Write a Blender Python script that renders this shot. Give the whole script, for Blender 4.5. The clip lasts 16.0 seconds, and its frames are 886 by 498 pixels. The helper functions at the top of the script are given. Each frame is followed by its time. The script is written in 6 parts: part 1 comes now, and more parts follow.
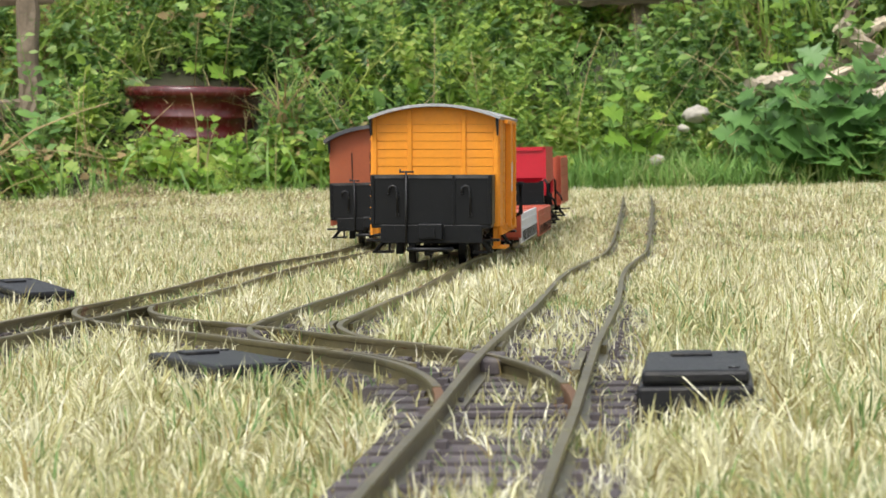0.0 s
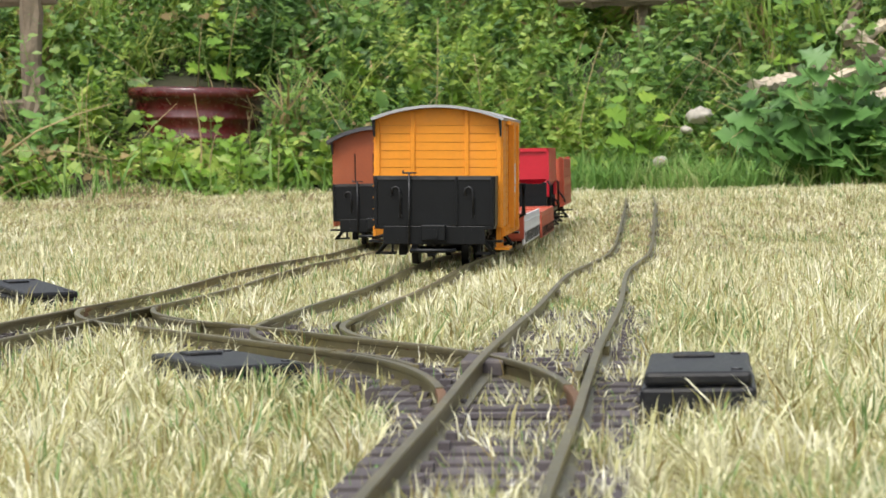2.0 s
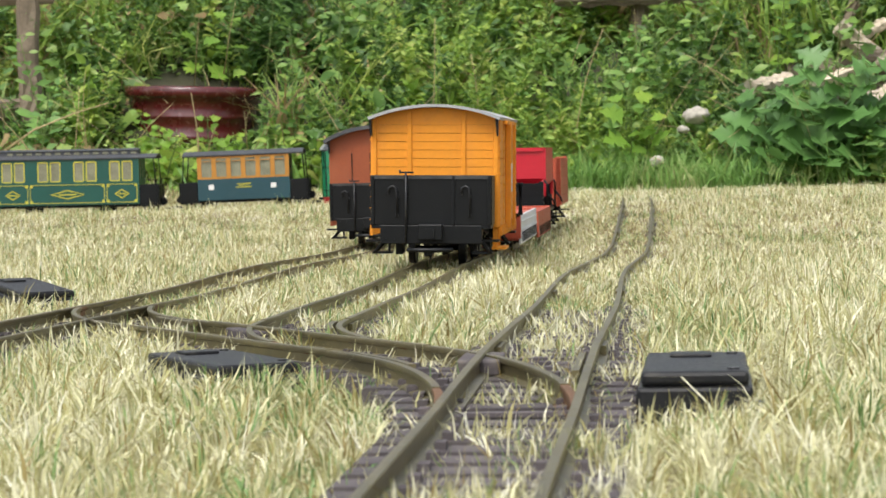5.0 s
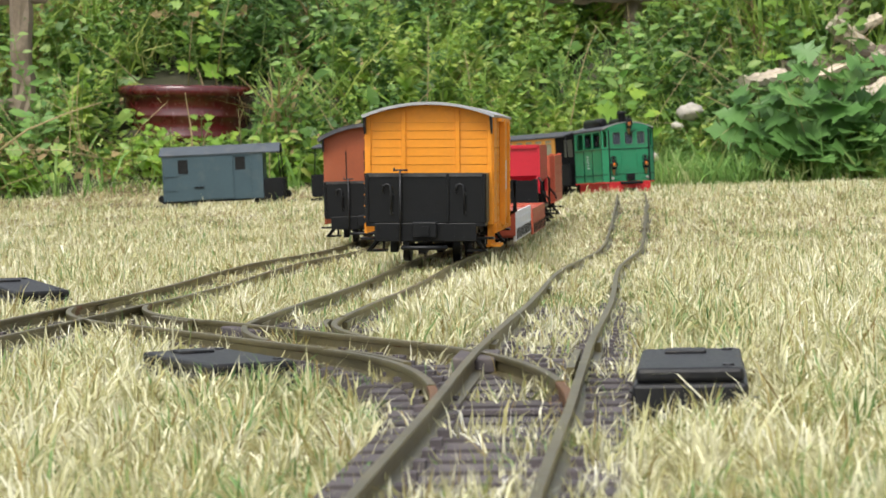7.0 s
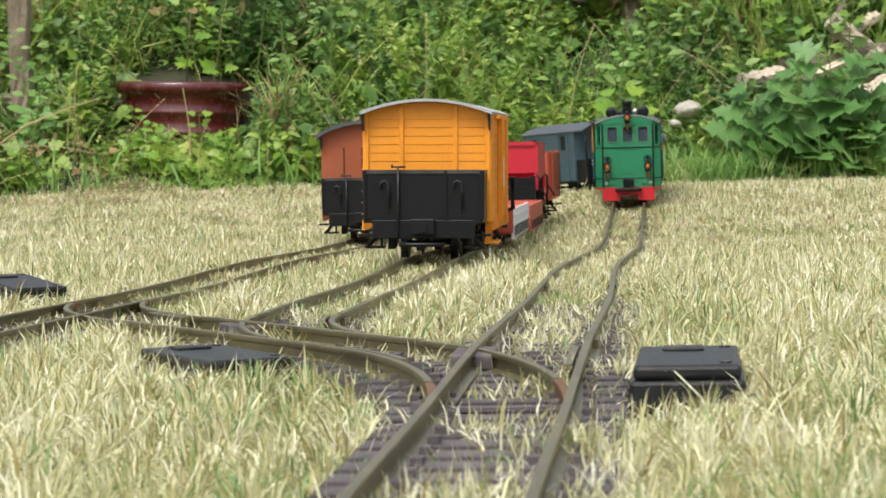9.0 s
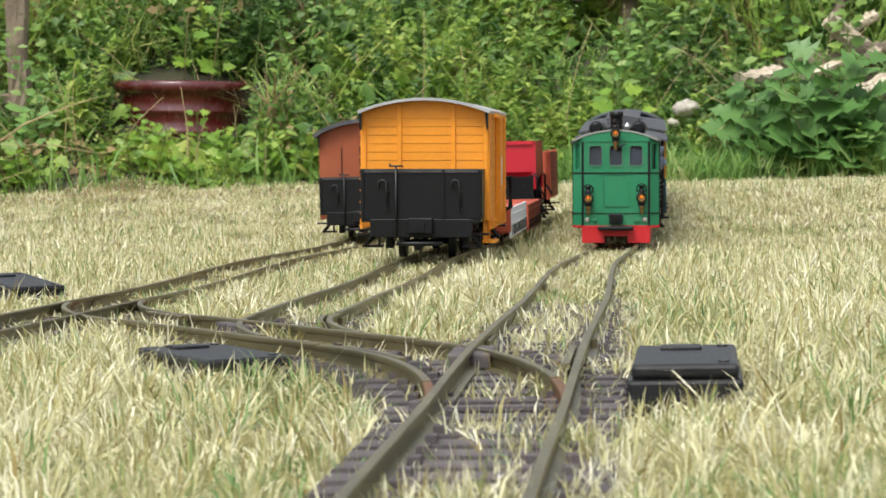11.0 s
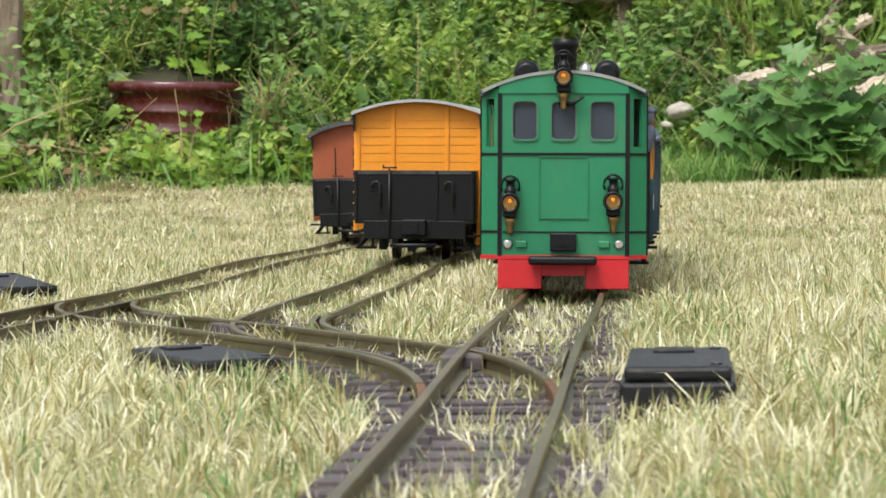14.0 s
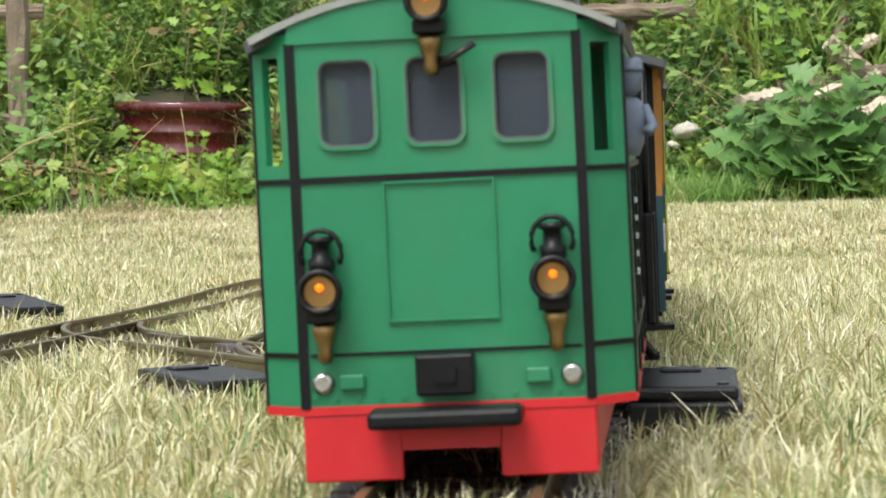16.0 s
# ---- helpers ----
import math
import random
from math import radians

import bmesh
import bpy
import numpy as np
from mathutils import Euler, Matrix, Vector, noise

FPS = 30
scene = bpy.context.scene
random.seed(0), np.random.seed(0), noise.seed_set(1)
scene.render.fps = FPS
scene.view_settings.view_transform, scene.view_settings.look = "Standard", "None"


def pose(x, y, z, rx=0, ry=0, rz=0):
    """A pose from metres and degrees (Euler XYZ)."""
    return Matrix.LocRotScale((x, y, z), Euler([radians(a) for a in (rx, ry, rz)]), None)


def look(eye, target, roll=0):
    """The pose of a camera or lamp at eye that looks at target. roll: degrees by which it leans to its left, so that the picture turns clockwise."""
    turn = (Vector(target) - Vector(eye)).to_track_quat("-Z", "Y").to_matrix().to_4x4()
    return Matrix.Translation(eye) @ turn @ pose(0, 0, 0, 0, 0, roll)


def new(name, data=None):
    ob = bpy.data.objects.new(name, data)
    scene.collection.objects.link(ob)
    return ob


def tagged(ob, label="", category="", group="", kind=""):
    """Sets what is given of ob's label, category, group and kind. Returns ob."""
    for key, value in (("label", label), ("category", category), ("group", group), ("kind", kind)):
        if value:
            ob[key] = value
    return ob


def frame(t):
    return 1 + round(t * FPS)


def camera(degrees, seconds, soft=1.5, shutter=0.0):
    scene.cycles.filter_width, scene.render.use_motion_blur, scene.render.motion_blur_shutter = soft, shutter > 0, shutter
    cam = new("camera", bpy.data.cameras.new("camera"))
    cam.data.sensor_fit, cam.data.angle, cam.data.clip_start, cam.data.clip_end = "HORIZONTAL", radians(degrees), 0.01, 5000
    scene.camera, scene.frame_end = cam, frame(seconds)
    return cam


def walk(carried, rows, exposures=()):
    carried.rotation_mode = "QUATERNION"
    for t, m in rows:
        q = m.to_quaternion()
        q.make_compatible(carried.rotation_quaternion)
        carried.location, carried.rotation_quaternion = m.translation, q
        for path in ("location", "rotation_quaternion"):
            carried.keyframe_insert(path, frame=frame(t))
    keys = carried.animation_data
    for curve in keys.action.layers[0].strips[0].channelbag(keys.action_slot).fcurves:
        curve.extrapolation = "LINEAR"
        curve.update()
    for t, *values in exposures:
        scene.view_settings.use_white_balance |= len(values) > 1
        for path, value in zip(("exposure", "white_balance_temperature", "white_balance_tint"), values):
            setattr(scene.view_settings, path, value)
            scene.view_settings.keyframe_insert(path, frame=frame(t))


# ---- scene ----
# ---------------------------------------------------------------- camera
EYE = (0.0, 0.0, 0.081)
cam = camera(19.35, 16.0, soft=1.5)
cam.data.dof.use_dof, cam.data.dof.focus_distance, cam.data.dof.aperture_fstop = True, 1.75, 70.0
# seconds, turn to the right, tilt down, roll (degrees)
CAM_ROWS = [(0, 0.0333, 2.0982, -1.238), (0.5, 0.0204, 2.0829, -1.224), (1, -0.0000, 2.0790, -1.200), (1.5, -0.0133, 2.0602, -1.198), (2, -0.0299, 2.0714, -1.169), (2.5, -0.0273, 2.0714, -1.136), (3, -0.0150, 2.0695, -1.103), (3.5, 0.0086, 2.0751, -1.161), (4, 0.0251, 2.0808, -1.099), (6.5, 0.1256, 2.1133, -1.302), (7, 0.1593, 2.1404, -1.404), (7.5, 0.1743, 2.1688, -1.427), (8, 0.1826, 2.1843, -1.390), (8.5, 0.1881, 2.1957, -1.314), (9, 0.2078, 2.2090, -1.287), (11.5, 0.2850, 2.2317, -1.244), (12, 0.3114, 2.2222, -1.179), (12.5, 0.3492, 2.2184, -1.181), (13, 0.3892, 2.2106, -1.111), (13.5, 0.3909, 2.2011, -1.114), (14, 0.4053, 2.1972, -1.063), (14.5, 0.4055, 2.1933, -1.076), (15, 0.3782, 2.1085, -1.084), (15.5, 0.3283, 1.9366, -1.078), (16, 0.2695, 1.7520, -1.125), ]
walk(cam, [(t, pose(*EYE, 90 - tilt, 0, -pan) @ pose(0, 0, 0, 0, 0, roll)) for t, pan, tilt, roll in CAM_ROWS],
     exposures=[(0, .5), (14.8, .5), (15.5, .56), (16, .66)])

# ---------------------------------------------------------------- world and light
SUN_ELEV, SUN_TURN = radians(58), radians(205)
world = bpy.data.worlds.new("world")
scene.world = world
world.use_nodes = True
wn, wl = world.node_tree.nodes, world.node_tree.links
sky = wn.new("ShaderNodeTexSky")
sky.sky_type, sky.sun_disc = "NISHITA", False
sky.sun_elevation, sky.sun_rotation = SUN_ELEV, SUN_TURN
sky.air_density, sky.dust_density = 1.0, 4.0
hsv = wn.new("ShaderNodeHueSaturation")
hsv.inputs["Saturation"].default_value = 0.3
wl.new(sky.outputs[0], hsv.inputs["Color"])
wl.new(hsv.outputs[0], wn["Background"].inputs["Color"])
wn["Background"].inputs["Strength"].default_value = 0.15
sun = new("sun", bpy.data.lights.new("sun", "SUN"))
sun.data.energy, sun.data.angle, sun.data.color = 1.5, radians(25), (1.0, 0.96, 0.9)
sun_dir = Vector((math.sin(SUN_TURN) * math.cos(SUN_ELEV), math.cos(SUN_TURN) * math.cos(SUN_ELEV), math.sin(SUN_ELEV)))
sun.matrix_world = look(sun_dir * 20, (0, 0, 0))

# ---------------------------------------------------------------- materials


def material(name, base, rough=0.6, metal=0.0, spread=0.15, scale=60.0, bump=0.15, tint=None, coat=0.0, pieces=False, dirt=0.0, spec=0.5):
    """A painted, plastic, wooden or metal surface: base colour broken up at two scales, fine relief, optional dust."""
    m = bpy.data.materials.new(name)
    m.use_nodes = True
    n, l = m.node_tree.nodes, m.node_tree.links
    b = n["Principled BSDF"]
    b.inputs["Metallic"].default_value = metal
    b.inputs["Coat Weight"].default_value = coat
    b.inputs["Specular IOR Level"].default_value = spec
    co = n.new("ShaderNodeTexCoord")
    fine, wide = n.new("ShaderNodeTexNoise"), n.new("ShaderNodeTexNoise")
    for tex, s, d in ((fine, scale * 12, 6), (wide, scale, 4)):
        tex.inputs["Scale"].default_value, tex.inputs["Detail"].default_value = s, d
        l.new(co.outputs["Object"], tex.inputs["Vector"])
    ramp = n.new("ShaderNodeValToRGB")
    dark = [c * (1 - spread) for c in base]
    light = tint or [min(1, c * (1 + spread)) for c in base]
    ramp.color_ramp.elements[0].color, ramp.color_ramp.elements[0].position = (*dark, 1), 0.32
    ramp.color_ramp.elements[1].color, ramp.color_ramp.elements[1].position = (*light, 1), 0.68
    mix = n.new("ShaderNodeMath")
    mix.operation = "MULTIPLY_ADD"
    mix.inputs[1].default_value = 0.45
    l.new(fine.outputs["Fac"], mix.inputs[0])
    half = n.new("ShaderNodeMath")
    half.operation = "MULTIPLY"
    half.inputs[1].default_value = 0.55
    l.new(wide.outputs["Fac"], half.inputs[0])
    l.new(half.outputs[0], mix.inputs[2])
    last = mix.outputs[0]
    if pieces:
        info = n.new("ShaderNodeObjectInfo")
        add = n.new("ShaderNodeMath")
        add.operation = "MULTIPLY_ADD"
        add.inputs[1].default_value = 0.3
        l.new(info.outputs["Random"], add.inputs[0])
        sub = n.new("ShaderNodeMath")
        sub.operation = "SUBTRACT"
        sub.inputs[1].default_value = 0.15
        l.new(last, sub.inputs[0])
        l.new(sub.outputs[0], add.inputs[2])
        last = add.outputs[0]
    l.new(last, ramp.inputs["Fac"])
    out = ramp.outputs["Color"]
    if dirt:
        d = n.new("ShaderNodeTexNoise")
        d.inputs["Scale"].default_value, d.inputs["Detail"].default_value = scale * 2.3, 8
        l.new(co.outputs["Object"], d.inputs["Vector"])
        r2 = n.new("ShaderNodeValToRGB")
        r2.color_ramp.elements[0].position, r2.color_ramp.elements[1].position = 0.52, 0.78
        r2.color_ramp.elements[1].color = (dirt, dirt, dirt, 1)
        l.new(d.outputs["Fac"], r2.inputs["Fac"])
        mx = n.new("ShaderNodeMix")
        mx.data_type = "RGBA"
        l.new(r2.outputs["Color"], mx.inputs["Factor"])
        l.new(out, mx.inputs["A"])
        mx.inputs["B"].default_value = (0.30, 0.26, 0.19, 1)
        out = mx.outputs["Result"]
    l.new(out, b.inputs["Base Color"])
    rr = n.new("ShaderNodeMapRange")
    rr.inputs["To Min"].default_value, rr.inputs["To Max"].default_value = max(0.03, rough - 0.12), min(1, rough + 0.12)
    l.new(fine.outputs["Fac"], rr.inputs["Value"])
    l.new(rr.outputs["Result"], b.inputs["Roughness"])
    bp = n.new("ShaderNodeBump")
    bp.inputs["Strength"].default_value, bp.inputs["Distance"].default_value = bump, 0.0006
    l.new(fine.outputs["Fac"], bp.inputs["Height"])
    l.new(bp.outputs["Normal"], b.inputs["Normal"])
    return m


def leafy(name, stops, patch=5.0, gloss=0.5, through_light=0.3, mixing=0.5, zscale=1.0):
    """Leaves and blades: colour by island and by patches of the ground, some light let through."""
    m = bpy.data.materials.new(name)
    m.use_nodes = True
    n, l = m.node_tree.nodes, m.node_tree.links
    b = n["Principled BSDF"]
    b.inputs["Roughness"].default_value = gloss
    geo, co, tex = n.new("ShaderNodeNewGeometry"), n.new("ShaderNodeTexCoord"), n.new("ShaderNodeTexNoise")
    tex.inputs["Scale"].default_value, tex.inputs["Detail"].default_value = patch, 4
    l.new(co.outputs["Object"], tex.inputs["Vector"])
    spreadn = n.new("ShaderNodeMapRange")
    spreadn.inputs["From Min"].default_value, spreadn.inputs["From Max"].default_value = 0.3, 0.7
    l.new(tex.outputs["Fac"], spreadn.inputs["Value"])
    mx = n.new("ShaderNodeMix")
    mx.inputs["Factor"].default_value = mixing
    l.new(geo.outputs["Random Per Island"], mx.inputs["A"])
    l.new(spreadn.outputs["Result"], mx.inputs["B"])
    ramp = n.new("ShaderNodeValToRGB")
    e = ramp.color_ramp.elements
    while len(e) < len(stops):
        e.new(0.5)
    for k, (p, c) in enumerate(stops):
        e[k].position, e[k].color = p, (*c, 1)
    l.new(mx.outputs["Result"], ramp.inputs["Fac"])
    l.new(ramp.outputs["Color"], b.inputs["Base Color"])
    tr, ad = n.new("ShaderNodeBsdfTranslucent"), n.new("ShaderNodeMixShader")
    l.new(ramp.outputs["Color"], tr.inputs["Color"])
    ad.inputs["Fac"].default_value = through_light
    l.new(b.outputs[0], ad.inputs[1])
    l.new(tr.outputs[0], ad.inputs[2])
    l.new(ad.outputs[0], n["Material Output"].inputs["Surface"])
    return m


def glowing(name, colour, strength):
    m = bpy.data.materials.new(name)
    m.use_nodes = True
    b = m.node_tree.nodes["Principled BSDF"]
    b.inputs["Base Color"].default_value, b.inputs["Roughness"].default_value = (*colour, 1), 0.2
    b.inputs["Emission Color"].default_value, b.inputs["Emission Strength"].default_value = (*colour, 1), strength
    return m


def glassy(name, colour=(0.75, 0.8, 0.78), rough=0.12):
    m = bpy.data.materials.new(name)
    m.use_nodes = True
    b = m.node_tree.nodes["Principled BSDF"]
    b.inputs["Base Color"].default_value, b.inputs["Roughness"].default_value = (*colour, 1), rough
    b.inputs["Transmission Weight"].default_value, b.inputs["IOR"].default_value = 0.85, 1.3
    return m


M_GREEN = material("loco_green_paint", (0.014, 0.190, 0.085), 0.36, spread=0.10, scale=14, bump=0.05, dirt=0.09)
M_GREEN_DUST = material("dusty_green_paint", (0.02, 0.19, 0.085), 0.5, spread=0.1, scale=14, dirt=0.16)
M_RED = material("red_buffer_paint", (0.52, 0.012, 0.018), 0.45, spread=0.1, scale=20, bump=0.05, dirt=0.05)
M_HOPPER = material("bright_red_plastic", (0.50, 0.012, 0.028), 0.4, spread=0.08, scale=18, bump=0.05)
M_BLACK = material("satin_black_plastic", (0.0042, 0.0050, 0.0060), 0.40, spread=0.4, scale=40, bump=0.2, dirt=0.006, spec=0.28)
M_DARKMETAL = material("dark_gunmetal", (0.030, 0.031, 0.033), 0.34, metal=0.5, spread=0.3, scale=40, dirt=0.05)
M_ORANGE = material("orange_yellow_planks", (0.76, 0.28, 0.011), 0.55, spread=0.1, scale=22, bump=0.15, dirt=0.06)
M_GROOVE = material("dark_orange_grooves", (0.42, 0.13, 0.008), 0.7, spread=0.2)
M_BROWN = material("red_brown_wagon_paint", (0.30, 0.072, 0.022), 0.55, spread=0.12, scale=22, dirt=0.06)
M_BRICK = material("brick_red_plastic", (0.42, 0.075, 0.035), 0.5, spread=0.12, scale=22, dirt=0.06)
M_LIGHTGREY = material("light_grey_roof", (0.36, 0.37, 0.38), 0.6, spread=0.1, scale=25, dirt=0.15)
M_ROOF = material("slate_grey_roof", (0.055, 0.06, 0.068), 0.6, spread=0.2, scale=25, dirt=0.15)
M_VAN = material("blue_grey_van_paint", (0.040, 0.076, 0.092), 0.55, spread=0.12, scale=18, dirt=0.1)
M_VANROOF = material("dark_blue_grey_roof", (0.07, 0.085, 0.10), 0.65, spread=0.15, scale=18, dirt=0.2)
M_TEAL = material("dark_teal_coach_paint", (0.014, 0.058, 0.075), 0.45, spread=0.1, scale=18, dirt=0.04)
M_COACHGREEN = material("bottle_green_coach_paint", (0.008, 0.075, 0.058), 0.42, spread=0.1, scale=18, dirt=0.04)
M_AMBER = material("amber_window_frames", (0.44, 0.20, 0.03), 0.5, spread=0.12, scale=30)
M_YELLOW = material("yellow_lining", (0.52, 0.48, 0.05), 0.5, spread=0.1, scale=30)
M_GASKET = material("grey_rubber_gasket", (0.085, 0.095, 0.09), 0.6, spread=0.2, scale=60)
M_WHITE = material("off_white_plate", (0.72, 0.72, 0.70), 0.5, spread=0.05, scale=40)
M_GREYPANEL = material("pale_grey_load_panel", (0.72, 0.73, 0.75), 0.55, spread=0.08, scale=30, dirt=0.1)
M_BRASS = material("worn_brass", (0.30, 0.20, 0.085), 0.42, metal=1.0, spread=0.25, scale=120, dirt=0.1)
M_STEEL = material("bright_steel", (0.55, 0.55, 0.53), 0.3, metal=1.0, spread=0.1, scale=120)
M_RAIL = material("tarnished_brass_rail", (0.17, 0.148, 0.072), 0.40, metal=0.65, spread=0.35, scale=18, bump=0.2, tint=(0.25, 0.215, 0.11), dirt=0.2)
M_RUST = material("rusty_blade", (0.17, 0.085, 0.038), 0.6, metal=0.3, spread=0.35, scale=60, dirt=0.15)
M_SLEEPER = material("weathered_brown_plastic_sleeper", (0.085, 0.072, 0.075), 0.7, spread=0.3, scale=40, bump=0.35, dirt=0.35, pieces=True)
M_MOTOR = material("black_point_motor_plastic", (0.010, 0.0105, 0.012), 0.42, spread=0.3, scale=60, bump=0.25, dirt=0.08, spec=0.36)
M_LAMP = glowing("amber_lamp_bulb", (1.0, 0.17, 0.006), 1.3)
M_GLASS = glassy("dusty_clear_glazing")
M_PANE = material("smoky_grey_window_pane", (0.012, 0.013, 0.014), 0.2, spread=0.3, scale=60, bump=0.02, dirt=0.03, spec=0.3)
M_LOCOGLASS = glassy("smoky_tinted_glass", (0.22, 0.27, 0.33), 0.06)
M_LENS = glassy("clear_lamp_glass", (0.95, 0.88, 0.72), 0.02)
M_LENS.node_tree.nodes["Principled BSDF"].inputs["IOR"].default_value = 1.12
M_LENS.node_tree.nodes["Principled BSDF"].inputs["Transmission Weight"].default_value = 1.0
M_ROOFEDGE = material("grey_green_roof_edge", (0.26, 0.28, 0.26), 0.55, spread=0.15, scale=25, dirt=0.15)
M_REFLECT = material("brass_reflector", (0.34, 0.24, 0.12), 0.36, metal=0.8, spread=0.2, scale=150, dirt=0.1)
# lighter black: the highlight along the platform's top rim, put into the colour
M_RIM_HIGHLIGHT = material("black_rim_highlight", (0.050, 0.050, 0.050), 0.45, metal=0.2, spread=0.5, scale=90, bump=0.3, dirt=0.05)
M_CURTAIN = material("pale_interior_pane", (0.21, 0.21, 0.145), 0.3, spread=0.3, scale=50, bump=0.02)
M_FIGURE = material("plain_figure_blue_grey", (0.14, 0.18, 0.24), 0.6)
M_SKIN = material("plain_figure_tan", (0.45, 0.25, 0.16), 0.6)
M_POT = material("glazed_oxblood_pot", (0.085, 0.009, 0.010), 0.25, spread=0.25, scale=6, bump=0.1, coat=0.5, dirt=0.12)
M_WOOD = material("weathered_grey_wood", (0.19, 0.15, 0.105), 0.8, spread=0.35, scale=9, bump=0.6, dirt=0.3)
M_DRIFT = material("bleached_split_log", (0.55, 0.47, 0.36), 0.8, spread=0.3, scale=9, bump=0.6, dirt=0.2)
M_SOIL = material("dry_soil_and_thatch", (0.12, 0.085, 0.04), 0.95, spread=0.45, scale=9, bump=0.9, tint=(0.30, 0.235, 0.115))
# bank soil, darkened so gaps between the weeds look shadowed
M_BANK = material("bank_soil_gap_shade", (0.045, 0.045, 0.022), 0.95, spread=0.5, scale=7, bump=0.9)
M_STONE = material("pale_rubble_stone", (0.45, 0.42, 0.36), 0.85, spread=0.25, scale=14, bump=0.6)
M_TWIG = material("dry_straw_stem", (0.42, 0.33, 0.17), 0.8, spread=0.3, scale=20, bump=0.2)
M_STEM = material("green_weed_stem", (0.13, 0.20, 0.045), 0.6, spread=0.3, scale=20, bump=0.2)
M_GRASS = leafy("dry_lawn_blades", [(0.0, (0.08, 0.20, 0.055)), (0.21, (0.22, 0.35, 0.115)), (0.27, (0.33, 0.24, 0.085)), (0.38, (0.45, 0.435, 0.18)), (0.56, (0.66, 0.64, 0.36)), (0.78, (0.87, 0.85, 0.61)), (1.0, (0.97, 0.96, 0.86))], patch=11.0, gloss=0.45, through_light=0.24, mixing=0.34)
M_LEAF = leafy("mixed_hedge_leaves", [(0.0, (0.040, 0.10, 0.018)), (0.3, (0.10, 0.21, 0.036)), (0.6, (0.20, 0.34, 0.066)), (0.85, (0.34, 0.46, 0.11)), (1.0, (0.55, 0.53, 0.23))], patch=4.5, gloss=0.45, through_light=0.36, mixing=0.45)
M_DEEP = leafy("deep_green_weeds", [(0.0, (0.030, 0.078, 0.016)), (0.4, (0.075, 0.165, 0.034)), (0.8, (0.145, 0.27, 0.060)), (1.0, (0.28, 0.36, 0.11))], patch=4.5, gloss=0.45, through_light=0.34, mixing=0.35)
M_FRESH = leafy("fresh_green_weeds", [(0.0, (0.12, 0.24, 0.030)), (0.4, (0.25, 0.40, 0.060)), (0.8, (0.42, 0.52, 0.11)), (1.0, (0.64, 0.58, 0.24))], patch=4.5, gloss=0.45, through_light=0.38, mixing=0.35)
M_LIME = leafy("lime_green_leaves", [(0.0, (0.13, 0.27, 0.03)), (0.6, (0.25, 0.42, 0.05)), (1.0, (0.45, 0.50, 0.08))], patch=9, gloss=0.4, through_light=0.35)
M_BURDOCK = leafy("deep_green_lobed_leaves", [(0.0, (0.075, 0.19, 0.045)), (0.6, (0.16, 0.32, 0.085)), (1.0, (0.30, 0.45, 0.15))], patch=9, gloss=0.4, through_light=0.32)
M_TALLGRASS = leafy("tall_green_grass", [(0.0, (0.10, 0.24, 0.045)), (0.55, (0.22, 0.40, 0.09)), (0.85, (0.42, 0.50, 0.19)), (1.0, (0.62, 0.58, 0.32))], patch=6, gloss=0.5, through_light=0.35)
M_DRYLEAF = leafy("dry_brown_leaves", [(0.0, (0.18, 0.12, 0.05)), (0.6, (0.34, 0.25, 0.11)), (1.0, (0.52, 0.42, 0.22))], patch=8, gloss=0.7, through_light=0.2)

# ---------------------------------------------------------------- mesh helpers


def bx(bm, x0, x1, y0, y1, z0, z1, turn=None):
    v = [bm.verts.new((x, y, z)) for x in (x0, x1) for y in (y0, y1) for z in (z0, z1)]
    for f in ((0, 1, 3, 2), (4, 6, 7, 5), (0, 4, 5, 1), (2, 3, 7, 6), (0, 2, 6, 4), (1, 5, 7, 3)):
        bm.faces.new([v[i] for i in f])
    if turn:
        for w in v:
            w.co = turn @ w.co
    return v


def soft_box(bm, x0, x1, y0, y1, z0, z1, r=0.0015, turn=None):
    v = bx(bm, x0, x1, y0, y1, z0, z1)
    edges = list({e for w in v for e in w.link_edges})
    out = bmesh.ops.bevel(bm, geom=edges, offset=r, segments=2, affect="EDGES", profile=0.5)
    if turn:
        for w in out["verts"]:
            w.co = turn @ w.co


def cyl(bm, a, b, r0, r1=None, n=12):
    r1 = r0 if r1 is None else r1
    a, b = Vector(a), Vector(b)
    q = (b - a).to_track_quat("Z", "Y")
    rings = []
    for p, r in ((a, r0), (b, r1)):
        rings.append([bm.verts.new(p + q @ Vector((r * math.cos(2 * math.pi * k / n), r * math.sin(2 * math.pi * k / n), 0))) for k in range(n)])
    for k in range(n):
        bm.faces.new((rings[0][k], rings[0][(k + 1) % n], rings[1][(k + 1) % n], rings[1][k])).smooth = True
    bm.faces.new(rings[0][::-1])
    bm.faces.new(rings[1])


def lathe(bm, origin, axis, profile, n=14):
    """profile: (distance along axis, radius)."""
    origin, q = Vector(origin), Vector(axis).to_track_quat("Z", "Y")
    rings = [[bm.verts.new(origin + q @ Vector((r * math.cos(2 * math.pi * k / n), r * math.sin(2 * math.pi * k / n), d))) for k in range(n)] for d, r in profile]
    for p, o in zip(rings, rings[1:]):
        for k in range(n):
            bm.faces.new((p[k], p[(k + 1) % n], o[(k + 1) % n], o[k])).smooth = True
    bm.faces.new(rings[0][::-1])
    bm.faces.new(rings[-1])


